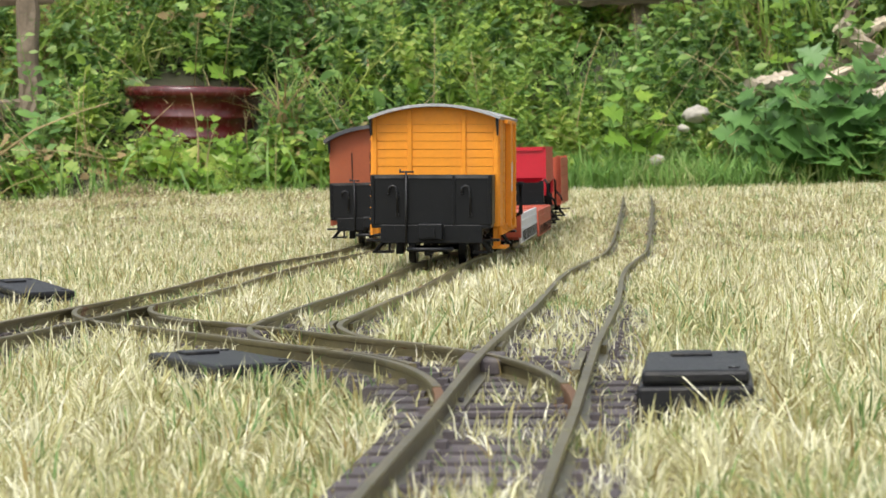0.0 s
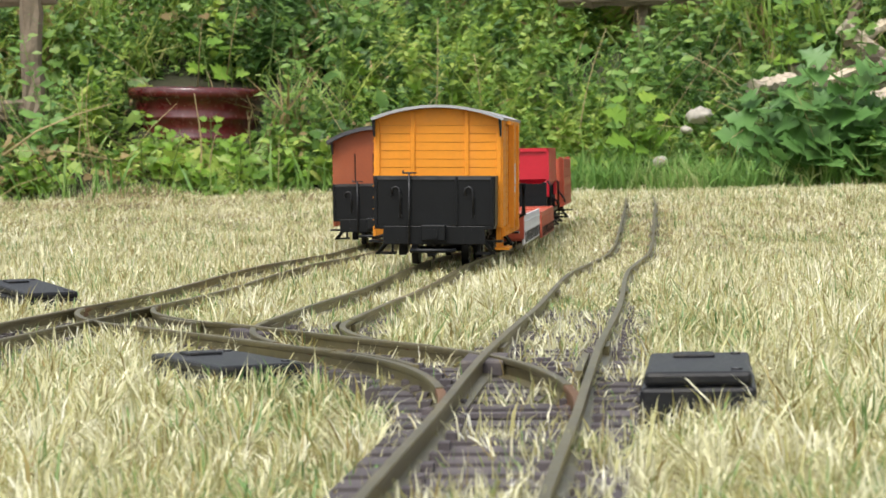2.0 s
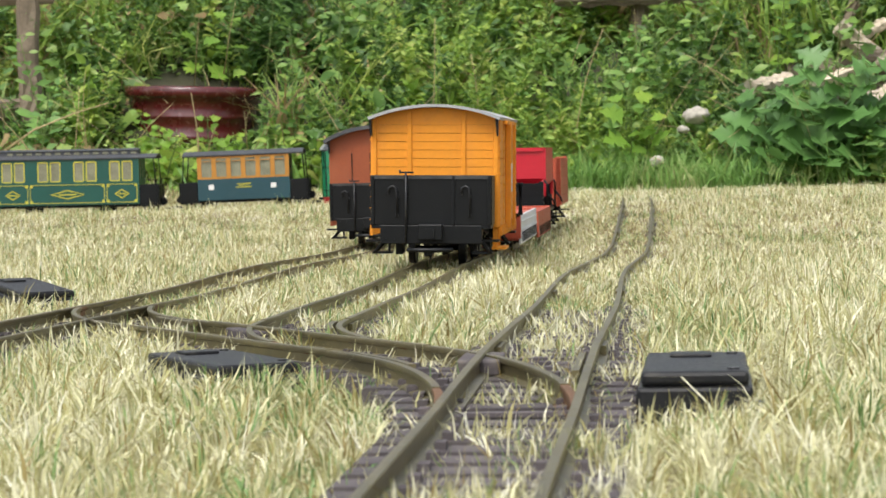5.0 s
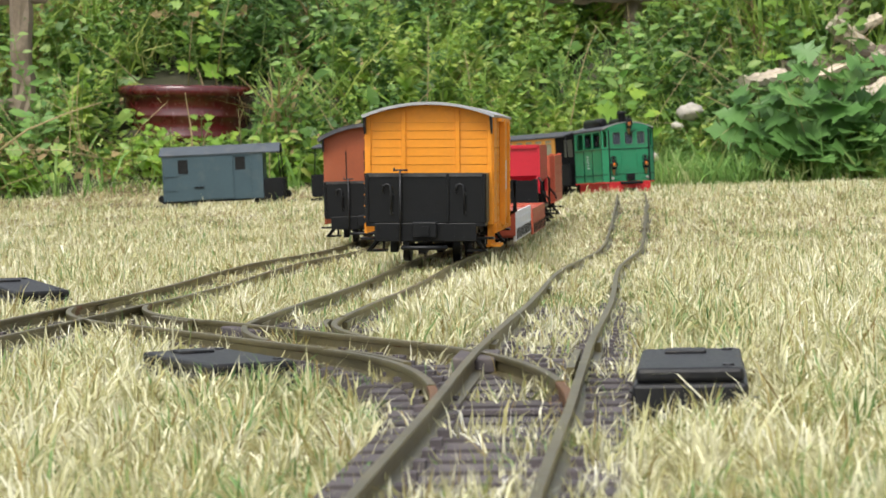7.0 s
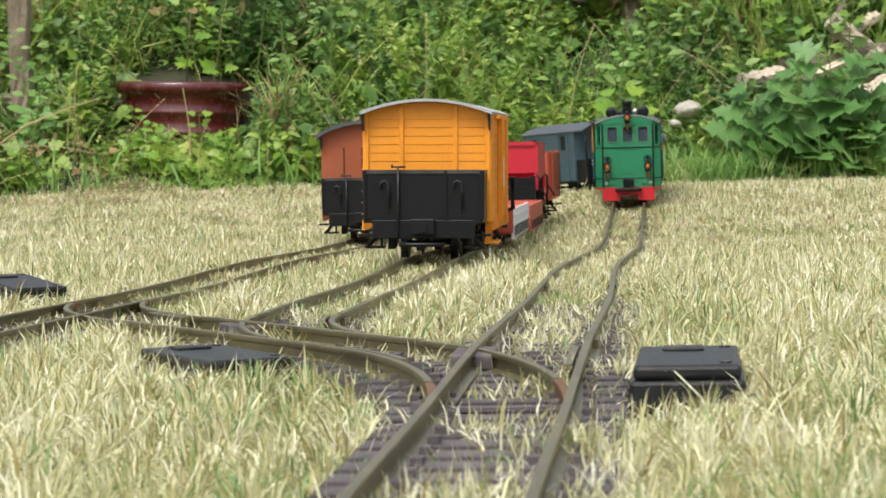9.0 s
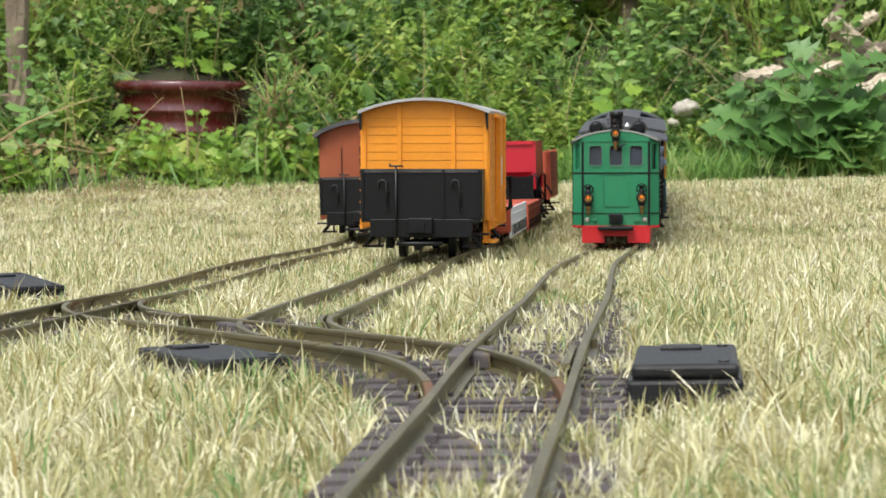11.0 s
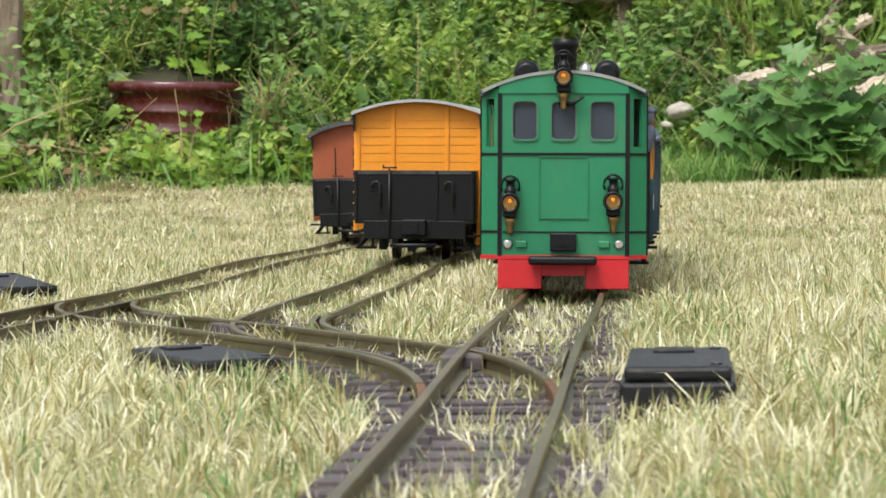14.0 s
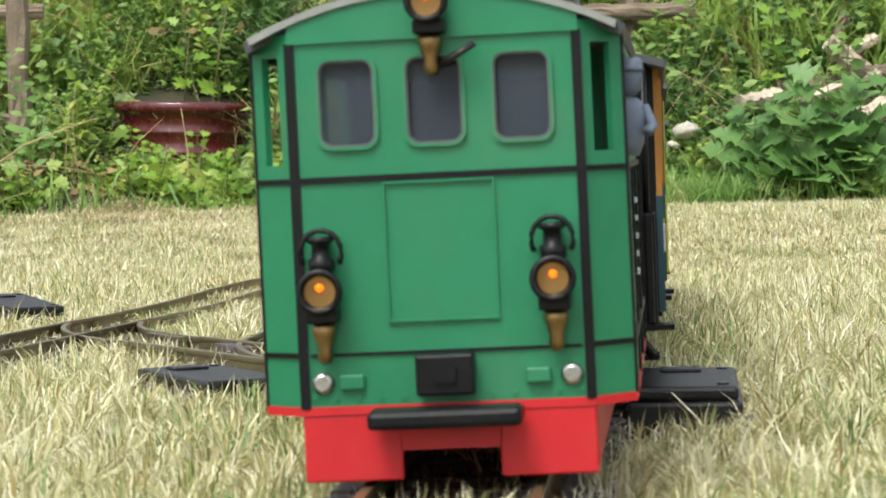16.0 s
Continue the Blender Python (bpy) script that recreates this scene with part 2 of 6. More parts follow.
def tube(bm, pts, r, n=6, r_end=None):
    pts = [Vector(p) for p in pts]
    rings = []
    for k, p in enumerate(pts):
        d = (pts[min(k + 1, len(pts) - 1)] - pts[max(k - 1, 0)]).normalized()
        q = d.to_track_quat("Z", "Y")
        rk = r if r_end is None else r + (r_end - r) * k / (len(pts) - 1)
        rings.append([bm.verts.new(p + q @ Vector((rk * math.cos(2 * math.pi * j / n), rk * math.sin(2 * math.pi * j / n), 0))) for j in range(n)])
    for a, b in zip(rings, rings[1:]):
        for j in range(n):
            bm.faces.new((a[j], a[(j + 1) % n], b[(j + 1) % n], b[j])).smooth = True
    bm.faces.new(rings[0][::-1])
    bm.faces.new(rings[-1])


def prism(bm, outline, y0, y1):
    """An outline of (x, z) pushed along y."""
    a = [bm.verts.new((x, y0, z)) for x, z in outline]
    b = [bm.verts.new((x, y1, z)) for x, z in outline]
    k = len(outline)
    for i in range(k):
        bm.faces.new((a[i], a[(i + 1) % k], b[(i + 1) % k], b[i]))
    bm.faces.new(a[::-1])
    bm.faces.new(b)


def holed(bm, x0, x1, z0, z1, y0, y1, holes=(), along="x"):
    """A wall with openings (u0, u1, z0, z1) through it, in the x-z plane, or in the y-z plane (then y0, y1 are x)."""
    us = sorted({x0, x1, *(h[0] for h in holes), *(h[1] for h in holes)})
    zs = sorted({z0, z1, *(h[2] for h in holes), *(h[3] for h in holes)})
    for a, b in zip(us, us[1:]):
        for c, d in zip(zs, zs[1:]):
            mu, mz = (a + b) / 2, (c + d) / 2
            if any(h[0] < mu < h[1] and h[2] < mz < h[3] for h in holes):
                continue
            if along == "x":
                bx(bm, a, b, y0, y1, c, d)
            else:
                bx(bm, y0, y1, a, b, c, d)
    bmesh.ops.remove_doubles(bm, verts=bm.verts, dist=1e-6)


def ring_frame(bm, cx, cz, w, h, y0, y1, t, r=0.003, along="x", at=0.0):
    """A rounded window rim."""
    def loop(w, h, r):
        pts = []
        for sx, sz, a0 in ((1, 1, 0), (-1, 1, 90), (-1, -1, 180), (1, -1, 270)):
            for k in range(5):
                a = radians(a0 + k * 22.5)
                pts.append((cx + sx * (w / 2 - r) + r * math.cos(a), cz + sz * (h / 2 - r) + r * math.sin(a)))
        return pts
    inner, outer = loop(w, h, r), loop(w + 2 * t, h + 2 * t, r + t)
    def put(p, y):
        return bm.verts.new((p[0], y, p[1]) if along == "x" else (y, p[0], p[1]))
    a, b, c, d = ([put(p, y) for p in ps] for ps, y in ((outer, y1), (outer, y0), (inner, y0), (inner, y1)))
    k = len(inner)
    for p, q in ((a, b), (b, c), (c, d), (d, a)):
        for i in range(k):
            bm.faces.new((p[i], p[(i + 1) % k], q[(i + 1) % k], q[i]))


def part(name, bm, mat, parent=None, label="", smooth=False):
    me = bpy.data.meshes.new(name)
    bmesh.ops.recalc_face_normals(bm, faces=bm.faces)
    bm.to_mesh(me)
    bm.free()
    for m in (mat if isinstance(mat, (list, tuple)) else [mat]):
        me.materials.append(m)
    if smooth:
        me.polygons.foreach_set("use_smooth", [True] * len(me.polygons))
    ob = new(name, me)
    if parent:
        ob.parent = parent
    if label:
        ob["label"] = label
    return ob


def B():
    return bmesh.new()


def empty(name, m=None):
    ob = new(name)
    ob.empty_display_size = 0.02
    if m:
        ob.matrix_basis = m
    return ob


def bulk(name, verts, faces, mat, parent=None):
    """A large mesh from arrays: verts (n, 3), faces (m, 3) or (m, 4)."""
    me = bpy.data.meshes.new(name)
    verts, faces = np.asarray(verts, np.float32), np.asarray(faces, np.int32)
    k = faces.shape[1]
    me.vertices.add(len(verts))
    me.vertices.foreach_set("co", verts.ravel())
    me.loops.add(faces.size)
    me.loops.foreach_set("vertex_index", faces.ravel())
    me.polygons.add(len(faces))
    me.polygons.foreach_set("loop_start", np.arange(0, faces.size, k, dtype=np.int32))
    me.update(calc_edges=True)
    me.validate()
    me.materials.append(mat)
    ob = new(name, me)
    if parent:
        ob.parent = parent
    return ob

# ---------------------------------------------------------------- the lie of the land


KNOT_Y = [0.3, 0.65, 0.9, 1.03, 1.25, 1.46, 1.68, 1.9, 2.11, 2.36, 2.61, 2.9, 3.08, 3.3, 3.6, 3.9, 4.1, 4.36, 4.6, 4.81, 5.2, 7.0]
KNOT_Z = [-0.005, -0.0045, -0.003, -0.001, -0.0028, -0.0057, -0.0089, -0.0125, -0.0168, -0.0238, -0.0297, -0.035, -0.037, -0.035, -0.025, -0.011, -0.0036, 0.001, 0, -0.005, -0.012, -0.014]
LEAN_Y = [0.0, 0.75, 1.25, 4.0, 4.6, 7.0]
LEAN_K = [.036, .036, 0.0, 0.0, .022, .022]
DIP_Y = [0, 0.7, 1.0, 1.25, 1.46, 1.68, 1.9, 2.11, 2.36, 2.61, 2.9, 3.08, 3.3, 3.6, 3.9, 4.1, 4.36, 4.6, 4.81, 5.2, 7.0]
DIP_Z = [-0.003, -0.0025, -0.0, -0.0015, -0.0027, -0.0042, -0.0053, -0.0025, 0.0038, 0.0052, 0.0042, 0.0046, 0.0013, -0.0093, -0.0222, -0.0274, -0.0233, -0.017, -0.0088, -0.002, 0.0]
# side tilt of the running line alone, and how far it wanders from straight
TILT_Y = [1.03, 1.25, 1.46, 1.68, 2.1, 2.5, 2.9, 3.3]
TILT_K = [0, .012, .009, -.022, -.023, -.042, -.042, 0]
WANDER_Y = [.7, .85, 1.16, 1.3, 1.46, 1.68, 1.9, 2.2, 2.4, 2.65, 2.95, 3.3, 4.1, 4.4, 4.7, 4.9, 5.3]
WANDER_X = [-.003, -.0018, -.0018, -.0008, 0, -.002, -.005, -.0068, -.006, -.0028, .003, .006, .0055, .001, -.004, -.005, 0]


def main_x(y):
    return 0.009 + 0.0875 * (y - 0.711)


def rail_level(x, y):
    """Height of the rail heads over the undulating lawn (works on arrays)."""
    x, y = np.asarray(x, float), np.asarray(y, float)
    z = sum(np.interp(y + d, KNOT_Y, KNOT_Z) for d in (-.08, -.04, 0, .04, .08)) / 5
    lean = sum(np.interp(y + d, LEAN_Y, LEAN_K) for d in (-.2, 0, .2)) / 3
    dip = sum(np.interp(y + d, DIP_Y, DIP_Z) for d in (-.12, 0, .12)) / 3
    off = x - main_x(np.clip(y, 0, 4.4))
    z = z + np.interp(y, TILT_Y, TILT_K) * np.clip(off, -.04, .04)
    side = np.clip((-.035 - off) / .08, 0, 1)
    return z + lean * np.clip(off, np.where(y < 2, -.06, -1.0), 0.1) + dip * side * side * (3 - 2 * side)


GROUND_DROP = 0.018
BANK_Y = 5.95


def ground_level(x, y):
    x, y = np.asarray(x, float), np.asarray(y, float)
    g = rail_level(x, y) - np.interp(y, [1.1, 1.6], [GROUND_DROP, GROUND_DROP - .006])
    rough = 0.002 * np.sin(x * 37 + np.sin(y * 23) * 2) + 0.002 * np.sin(y * 31 + np.sin(x * 29) * 2)
    hump = .013 * np.clip((y - 4.55) / .3, 0, 1) * np.clip((5.38 - y) / .1, 0, 1) * np.clip((-.05 - x) / .2, 0, 1)
    rise = .034 * np.clip((y - 5.56) / .3, 0, 1) * np.clip((.5 - x) / .8, 0, 1)
    edge = BANK_Y + 0.05 * np.sin(x * 4.1 + 1) + 0.03 * np.sin(x * 11)
    up = np.clip((y - edge) / 1.2, 0, 1)
    return g + rough + .006 * np.clip((y - 4.2) / .4, 0, 1) + hump + rise + 0.62 * up ** 1.15


def track_run(x, y, heading, pieces, step=0.012):
    """Points (x, y, heading) along straights ('s', length) and arcs ('l' or 'r', radius, degrees)."""
    pts = [(x, y, heading)]
    for kind, *a in pieces:
        if kind == "s":
            n = max(1, int(round(a[0] / step)))
            for _ in range(n):
                x, y = x + a[0] / n * math.sin(radians(heading)), y + a[0] / n * math.cos(radians(heading))
                pts.append((x, y, heading))
        else:
            r, deg = a
            n = max(1, int(round(r * radians(deg) / step)))
            s = 1 if kind == "r" else -1
            for _ in range(n):
                mid = heading + s * deg / n / 2
                c = 2 * r * math.sin(radians(deg / n / 2))
                x, y = x + c * math.sin(radians(mid)), y + c * math.cos(radians(mid))
                heading += s * deg / n
                pts.append((x, y, heading))
    return pts


HEAD = 5.0
HALF = 0.0233
START = (main_x(-0.4), -0.4)
MAIN = track_run(*START, HEAD, [("s", (4.78 + 0.4) / math.cos(radians(HEAD))), ("l", 0.65, 95), ("s", 3.2)])
MAIN_S = np.concatenate([[0], np.cumsum([math.dist(a[:2], b[:2]) for a, b in zip(MAIN, MAIN[1:])])])
MAIN_A = np.array(MAIN)
S0 = 0.4 / math.cos(radians(HEAD))


def on_main(s):
    """x, y and heading at s metres along the running line, counted from abreast of the camera."""
    x, y, h = (float(np.interp(s + S0, MAIN_S, MAIN_A[:, k])) for k in range(3))
    return x + float(np.mean([np.interp(y + d, WANDER_Y, WANDER_X) for d in (-.04, -.02, 0, .02, .04)])), y, h

# ---------------------------------------------------------------- ground sheet


def build_ground():
    xs = np.concatenate([[-60, -30, -15, -8, -4], np.linspace(-2.4, 2.4, 121), [4, 8, 15, 30, 60]])
    ys = np.concatenate([[-60, -30, -10, -4, -1, 0], np.linspace(0.3, 7.6, 220), [9, 12, 20, 35, 60]])
    gx, gy = np.meshgrid(xs, ys)
    z = ground_level(np.clip(gx, -2.4, 2.4), np.clip(gy, 0.0, 7.6))
    v = np.stack([gx, gy, z], -1).reshape(-1, 3)
    nx, ny = len(xs), len(ys)
    i = (np.arange(ny - 1)[:, None] * nx + np.arange(nx - 1)[None]).ravel()
    f = np.stack([i, i + 1, i + nx + 1, i + nx], -1)
    ob = bulk("ground", v, f, M_SOIL)
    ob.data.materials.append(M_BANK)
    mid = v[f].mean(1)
    # the bank gets the soil with shade mixed into its colour
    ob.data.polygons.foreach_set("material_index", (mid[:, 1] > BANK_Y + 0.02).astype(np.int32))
    ob.data.polygons.foreach_set("use_smooth", np.ones(len(f), bool))
    return tagged(ob, "dry lawn soil rising into an earth bank, weed-gap shade in its colour", "ground", kind="structure")


build_ground()

# ---------------------------------------------------------------- track
RAIL = [(-.0015, 0), (.0015, 0), (.0017, -.0008), (.0015, -.0022), (.0006, -.003), (.0006, -.0066), (.0042, -.0074), (.0042, -.0085),
        (-.0042, -.0085), (-.0042, -.0074), (-.0006, -.0066), (-.0006, -.003), (-.0015, -.0022), (-.0017, -.0008)]


def rail(bm, pts, off, dz=0.0):
    """A flat-bottomed rail beside the centre line pts."""
    rings = []
    for x, y, h in pts:
        c, s = math.cos(radians(h)), math.sin(radians(h))
        z = float(rail_level(x, y)) + dz
        rings.append([bm.verts.new((x + (off + u) * c, y - (off + u) * s, z + w)) for u, w in RAIL])
    k = len(RAIL)
    for a, b in zip(rings, rings[1:]):
        for j in range(k):
            bm.faces.new((a[j], a[(j + 1) % k], b[(j + 1) % k], b[j]))
    bm.faces.new(rings[0][::-1])
    bm.faces.new(rings[-1])


def sleeper_mesh():
    bm = B()
    prism(bm, [(-.042, -.0185), (.042, -.0185), (.042, -.0095), (.0405, -.0085), (-.0405, -.0085), (-.042, -.0095)], -.0085, .0085)
    for s in (-1, 1):
        for e in (-1, 1):
            x = s * HALF + e * .0058
            bx(bm, x - .0018, x + .0018, -.004, .004, -.0085, -.0060)
    me = bpy.data.meshes.new("sleeper")
    bmesh.ops.recalc_face_normals(bm, faces=bm.faces)
    bm.to_mesh(me)
    bm.free()
    me.materials.append(M_SLEEPER)
    return me


SLEEPER = sleeper_mesh()
rnd = random.Random(5)


def lay_sleepers(thing, pts, pitch=0.0265, stretch=None):
    xs = np.array(pts)
    s = np.concatenate([[0], np.cumsum(np.hypot(np.diff(xs[:, 0]), np.diff(xs[:, 1])))])
    for k, d in enumerate(np.arange(pitch / 2, s[-1], pitch)):
        x, y, h = (float(np.interp(d, s, xs[:, j])) for j in range(3))
        ob = new("sleeper", SLEEPER)
        ob.parent = thing
        wide, shift = stretch(d) if stretch else (1.0, 0.0)
        tilt = math.degrees(math.atan2(float(rail_level(x + .05 * math.sin(radians(h)), y + .05 * math.cos(radians(h))) - rail_level(x, y)), 0.05))
        z = float(rail_level(x, y)) - (.005 if y > 1.6 else 0)
        ob.matrix_basis = pose(x, y, z, 0, 0, -h + rnd.uniform(-.6, .6)) @ pose(shift, 0, 0, tilt, 0, 0) @ Matrix.Diagonal((wide, 1, 1, 1))


def joiner(bm, pts, k, off):
    x, y, h = pts[k]
    m = pose(x, y, float(rail_level(x, y)), 0, 0, -h)
    bx(bm, off - .0032, off + .0032, -.016, .016, -.0070, -.0028, m)


ALL_TRACK = []


def track(name, label, pts, group, sleepers=True, joint=True):
    thing = empty(name)
    for off in (-HALF, HALF):
        bm = B()
        rail(bm, pts, off)
        part("rail", bm, M_RAIL, thing)
        if joint:
            bm = B()
            joiner(bm, pts, 1, off)
            part("rail_joiner", bm, M_RAIL, thing)
    if sleepers:
        lay_sleepers(thing, pts)
    ALL_TRACK.extend(pts)
    return tagged(thing, label, "railway track", group)


def cut(s0, s1):
    """A stretch of the running line between s0 and s1."""
    return [on_main(s) for s in np.linspace(s0, s1, max(2, int((s1 - s0) / 0.015)))]


POINT_ANGLE = 28.5


def turnout(name, label, at, heading, hand, straight=True, curve_from=5, blade_side=True):
    """A 600 mm radius, 30 degree point: a straight road and a curved road, hand -1 to the left, 1 to the right."""
    thing = empty(name)
    turn = "r" if hand > 0 else "l"
    road = track_run(*at, heading, [("s", 0.30)], 0.01)
    bend = track_run(*at, heading, [(turn, 0.60, POINT_ANGLE)], 0.008)
    near, far_ = hand * HALF, -hand * HALF
    for off in (near, far_):
        bm = B()
        rail(bm, road, off)
        part("stock_rail", bm, M_RAIL, thing)
    # curved closure rails leave the stock rails once clear of them; the switch blades are tapered and rusty
    bm = B()
    rail(bm, bend[curve_from + 6:], near, -.0004)
    part("closure_rail", bm, M_RAIL, thing)
    bm = B()
    rail(bm, bend[curve_from + 6:], far_, -.0004)
    part("closure_rail", bm, M_RAIL, thing)
    bm = B()
    rail(bm, bend[curve_from - 2:curve_from + 7], far_, -.0008)
    part("switch_blade", bm, M_RUST, thing, "rusty curved switch blade")
    bm = B()
    rail(bm, bend[curve_from - 2:curve_from + 7], near, -.0008)
    part("switch_blade", bm, M_RUST, thing, "rusty straight switch blade")
    # check rails opposite the crossing
    bm = B()
    rail(bm, road[16:26], far_ + hand * .0052, -.0022)
    part("check_rail", bm, M_RAIL, thing)
    bm = B()
    rail(bm, bend[24:36], near - hand * .0052, -.0006)
    part("check_rail", bm, M_RAIL, thing)
    # plastic crossing block and tie bar
    x, y, h = road[23]
    m = pose(x, y, float(rail_level(x, y)), 0, 0, -h)
    bm = B()
    soft_box(bm, near - .009, near + .009, -.022, .022, -.0085, -.0018, .001, m)
    part("crossing_block", bm, M_SLEEPER, thing, "dark plastic crossing nose")
    x, y, h = road[6]
    m = pose(x, y, float(rail_level(x, y)), 0, 0, -h)
    bm = B()
    bx(bm, -.026, .026, -.003, .003, -.0088, -.0072, m)
    part("tie_bar", bm, M_SLEEPER, thing)

    def stretch(d):
        side = 0.6 * (1 - math.cos(d / 0.6)) if d < 0.31 else 0.08
        return (0.084 + side) / 0.084, hand * side / 2
    lay_sleepers(thing, road, 0.0265, stretch)
    ALL_TRACK.extend(road)
    ALL_TRACK.extend(bend)
    return tagged(thing, label, "railway point", "points of the yard"), bend[-1], road[-1]


MAIN_LABEL = "tarnished brass garden railway track on dark plastic sleepers in dry grass"
C5 = math.cos(radians(HEAD))
for a, b in ((-0.38, 0.25), (0.25, 0.85)):
    track("track_section", MAIN_LABEL, cut(a / C5, b / C5), "running line sections")
T1, T1_END, _ = turnout("railway_point", "brass garden railway point with rusty switch blades", on_main(0.85 / C5)[:2], HEAD, -1)
s = 0.85 / C5 + 0.30
while s < 8.9:
    e = min(s + 0.6, 8.9)
    track("track_section", MAIN_LABEL, cut(s, e), "running line sections")
    s = e
T2, T2_END, T2_ROAD = turnout("railway_point", "brass garden railway point leading to a siding", T1_END[:2], T1_END[2], 1)
# the far siding: its point faces away from the camera and takes in the ladder road
FAR_X = lambda y: -0.3572 + 0.0875 * y
ladder = track_run(*T2_ROAD[:2], T2_ROAD[2], [("s", 0.03), ("r", 0.60, POINT_ANGLE)], 0.008)
T3 = empty("railway_point")
for off in (-HALF, HALF):
    bm = B()
    rail(bm, ladder[:-9], off, -.0004)
    part("closure_rail", bm, M_RAIL, T3)
    bm = B()
    rail(bm, ladder[-10:-4], off, -.0008)
    part("switch_blade", bm, M_RUST, T3, "rusty switch blade")
road3 = track_run(FAR_X(1.43), 1.43, HEAD, [("s", 0.31)], 0.01)
for off in (-HALF, HALF):
    bm = B()
    rail(bm, road3, off)
    part("stock_rail", bm, M_RAIL, T3)
bm = B()
rail(bm, ladder[2:13], HALF - .0052, -.0006)
part("check_rail", bm, M_RAIL, T3)


def stretch3(d):
    side = 0.6 * (1 - math.cos((0.31 - d) / 0.6))
    return (0.084 + side) / 0.084, side / 2


lay_sleepers(T3, road3, 0.0265, stretch3)
ALL_TRACK.extend(road3)
ALL_TRACK.extend(ladder)
tagged(T3, "brass garden railway point joining the far siding", "railway point", "points of the yard")
S2 = lambda y: -0.0097 + 0.0875 * (y - 2.36)
SIDING2 = track_run(*T2_END[:2], math.degrees(math.atan2(S2(2.9) - T2_END[0], 2.9 - T2_END[1])), [("s", 3.0)])
for k in range(5):
    track("track_section", "siding track sunk in dry grass under the parked wagons", SIDING2[k * 50:k * 50 + 51], "siding sections")
SIDING3A = track_run(FAR_X(0.5), 0.5, HEAD, [("s", 0.93)])
track("track_section", "approach track of the far siding in long dry grass", SIDING3A, "siding sections")
BROWN_AT = (-0.0748, 3.50)
SIDING3 = track_run(FAR_X(1.74), 1.74, math.degrees(math.atan2(BROWN_AT[0] - FAR_X(1.74), BROWN_AT[1] - 1.74)), [("s", 2.4)])
for k in range(4):
    track("track_section", "far siding track sunk in dry grass under the brown wagon", SIDING3[k * 50:k * 50 + 51], "siding sections")

# ---------------------------------------------------------------- point motors


def point_motor(m, label):
    thing = empty("point_motor", m)
    bm = B()
    soft_box(bm, -.021, .021, -.048, .048, -.026, -.004, .0015)
    part("housing", bm, M_MOTOR, thing)
    bm = B()
    soft_box(bm, -.0195, .0195, -.046, .046, -.0038, .0015, .0016)
    part("lid", bm, M_MOTOR, thing, "scuffed satin black lid")
    bm = B()
    soft_box(bm, -.010, .006, .020, .034, .0012, .0028, .0006)
    part("lid_boss", bm, M_MOTOR, thing)
    for y in (-.036, .036):
        bm = B()
        cyl(bm, (.014, y, .0012), (.014, y, .0022), .0022, n=8)
        part("screw", bm, M_DARKMETAL, thing)
    bm = B()
    bx(bm, -.034, -.020, -.006, .006, -.0145, -.0105)
    part("drive_rod", bm, M_MOTOR, thing)
    bm = B()
    bx(bm, .019, .025, -.046, -.036, -.016, -.010)
    part("terminal", bm, M_MOTOR, thing)
    return tagged(thing, label, "point motor", "point motors")


def at_land(x, y, h, lift=0.0):
    return pose(x, y, float(rail_level(x, y)) + lift, 0, 0, -h)


point_motor(at_land(.0955, 0.982, HEAD + 1, .000), "black plastic point motor box beside the near point, among dry grass")
point_motor(at_land(-.097, 1.140, -25, -.004), "black plastic point motor box lying half hidden in dry grass")
point_motor(at_land(-.300, 1.88, -28, .007) @ pose(0, 0, 0, 4, 0, 0), "black plastic point motor box beside the far siding")

# ---------------------------------------------------------------- lawn blades
TRACK_XY = np.array([p[:2] for p in ALL_TRACK])
CELL = 0.006
GX0, GY0, GNX, GNY = -2.4, 0.2, 800, 1000


def near_track():
    """A grid of distances to the nearest centre line, up to 6 cm."""
    grid = np.full((GNX, GNY), 9.0, np.float32)
    r = 10
    for x, y in TRACK_XY:
        i, j = int((x - GX0) / CELL), int((y - GY0) / CELL)
        if not (r < i < GNX - r and r < j < GNY - r):
            continue
        a, b = np.meshgrid(np.arange(i - r, i + r + 1), np.arange(j - r, j + r + 1), indexing="ij")
        d = np.hypot(GX0 + (a + .5) * CELL - x, GY0 + (b + .5) * CELL - y)
        grid[i - r:i + r + 1, j - r:j + r + 1] = np.minimum(grid[i - r:i + r + 1, j - r:j + r + 1], d)
    return grid


TRACK_GRID = near_track()


def wave(x, y, f, k):
    return (np.sin(x * f + 1.7 * k + 1.3 * np.sin(y * f * .73 + k)) + np.sin(y * f * 1.13 + 2.1 * k + 1.2 * np.sin(x * f * .61 - k))) / 2


MOTOR_SPOTS = [(.0955, 0.982, HEAD + 1), (-.097, 1.140, -25), (-.300, 1.88, -28)]


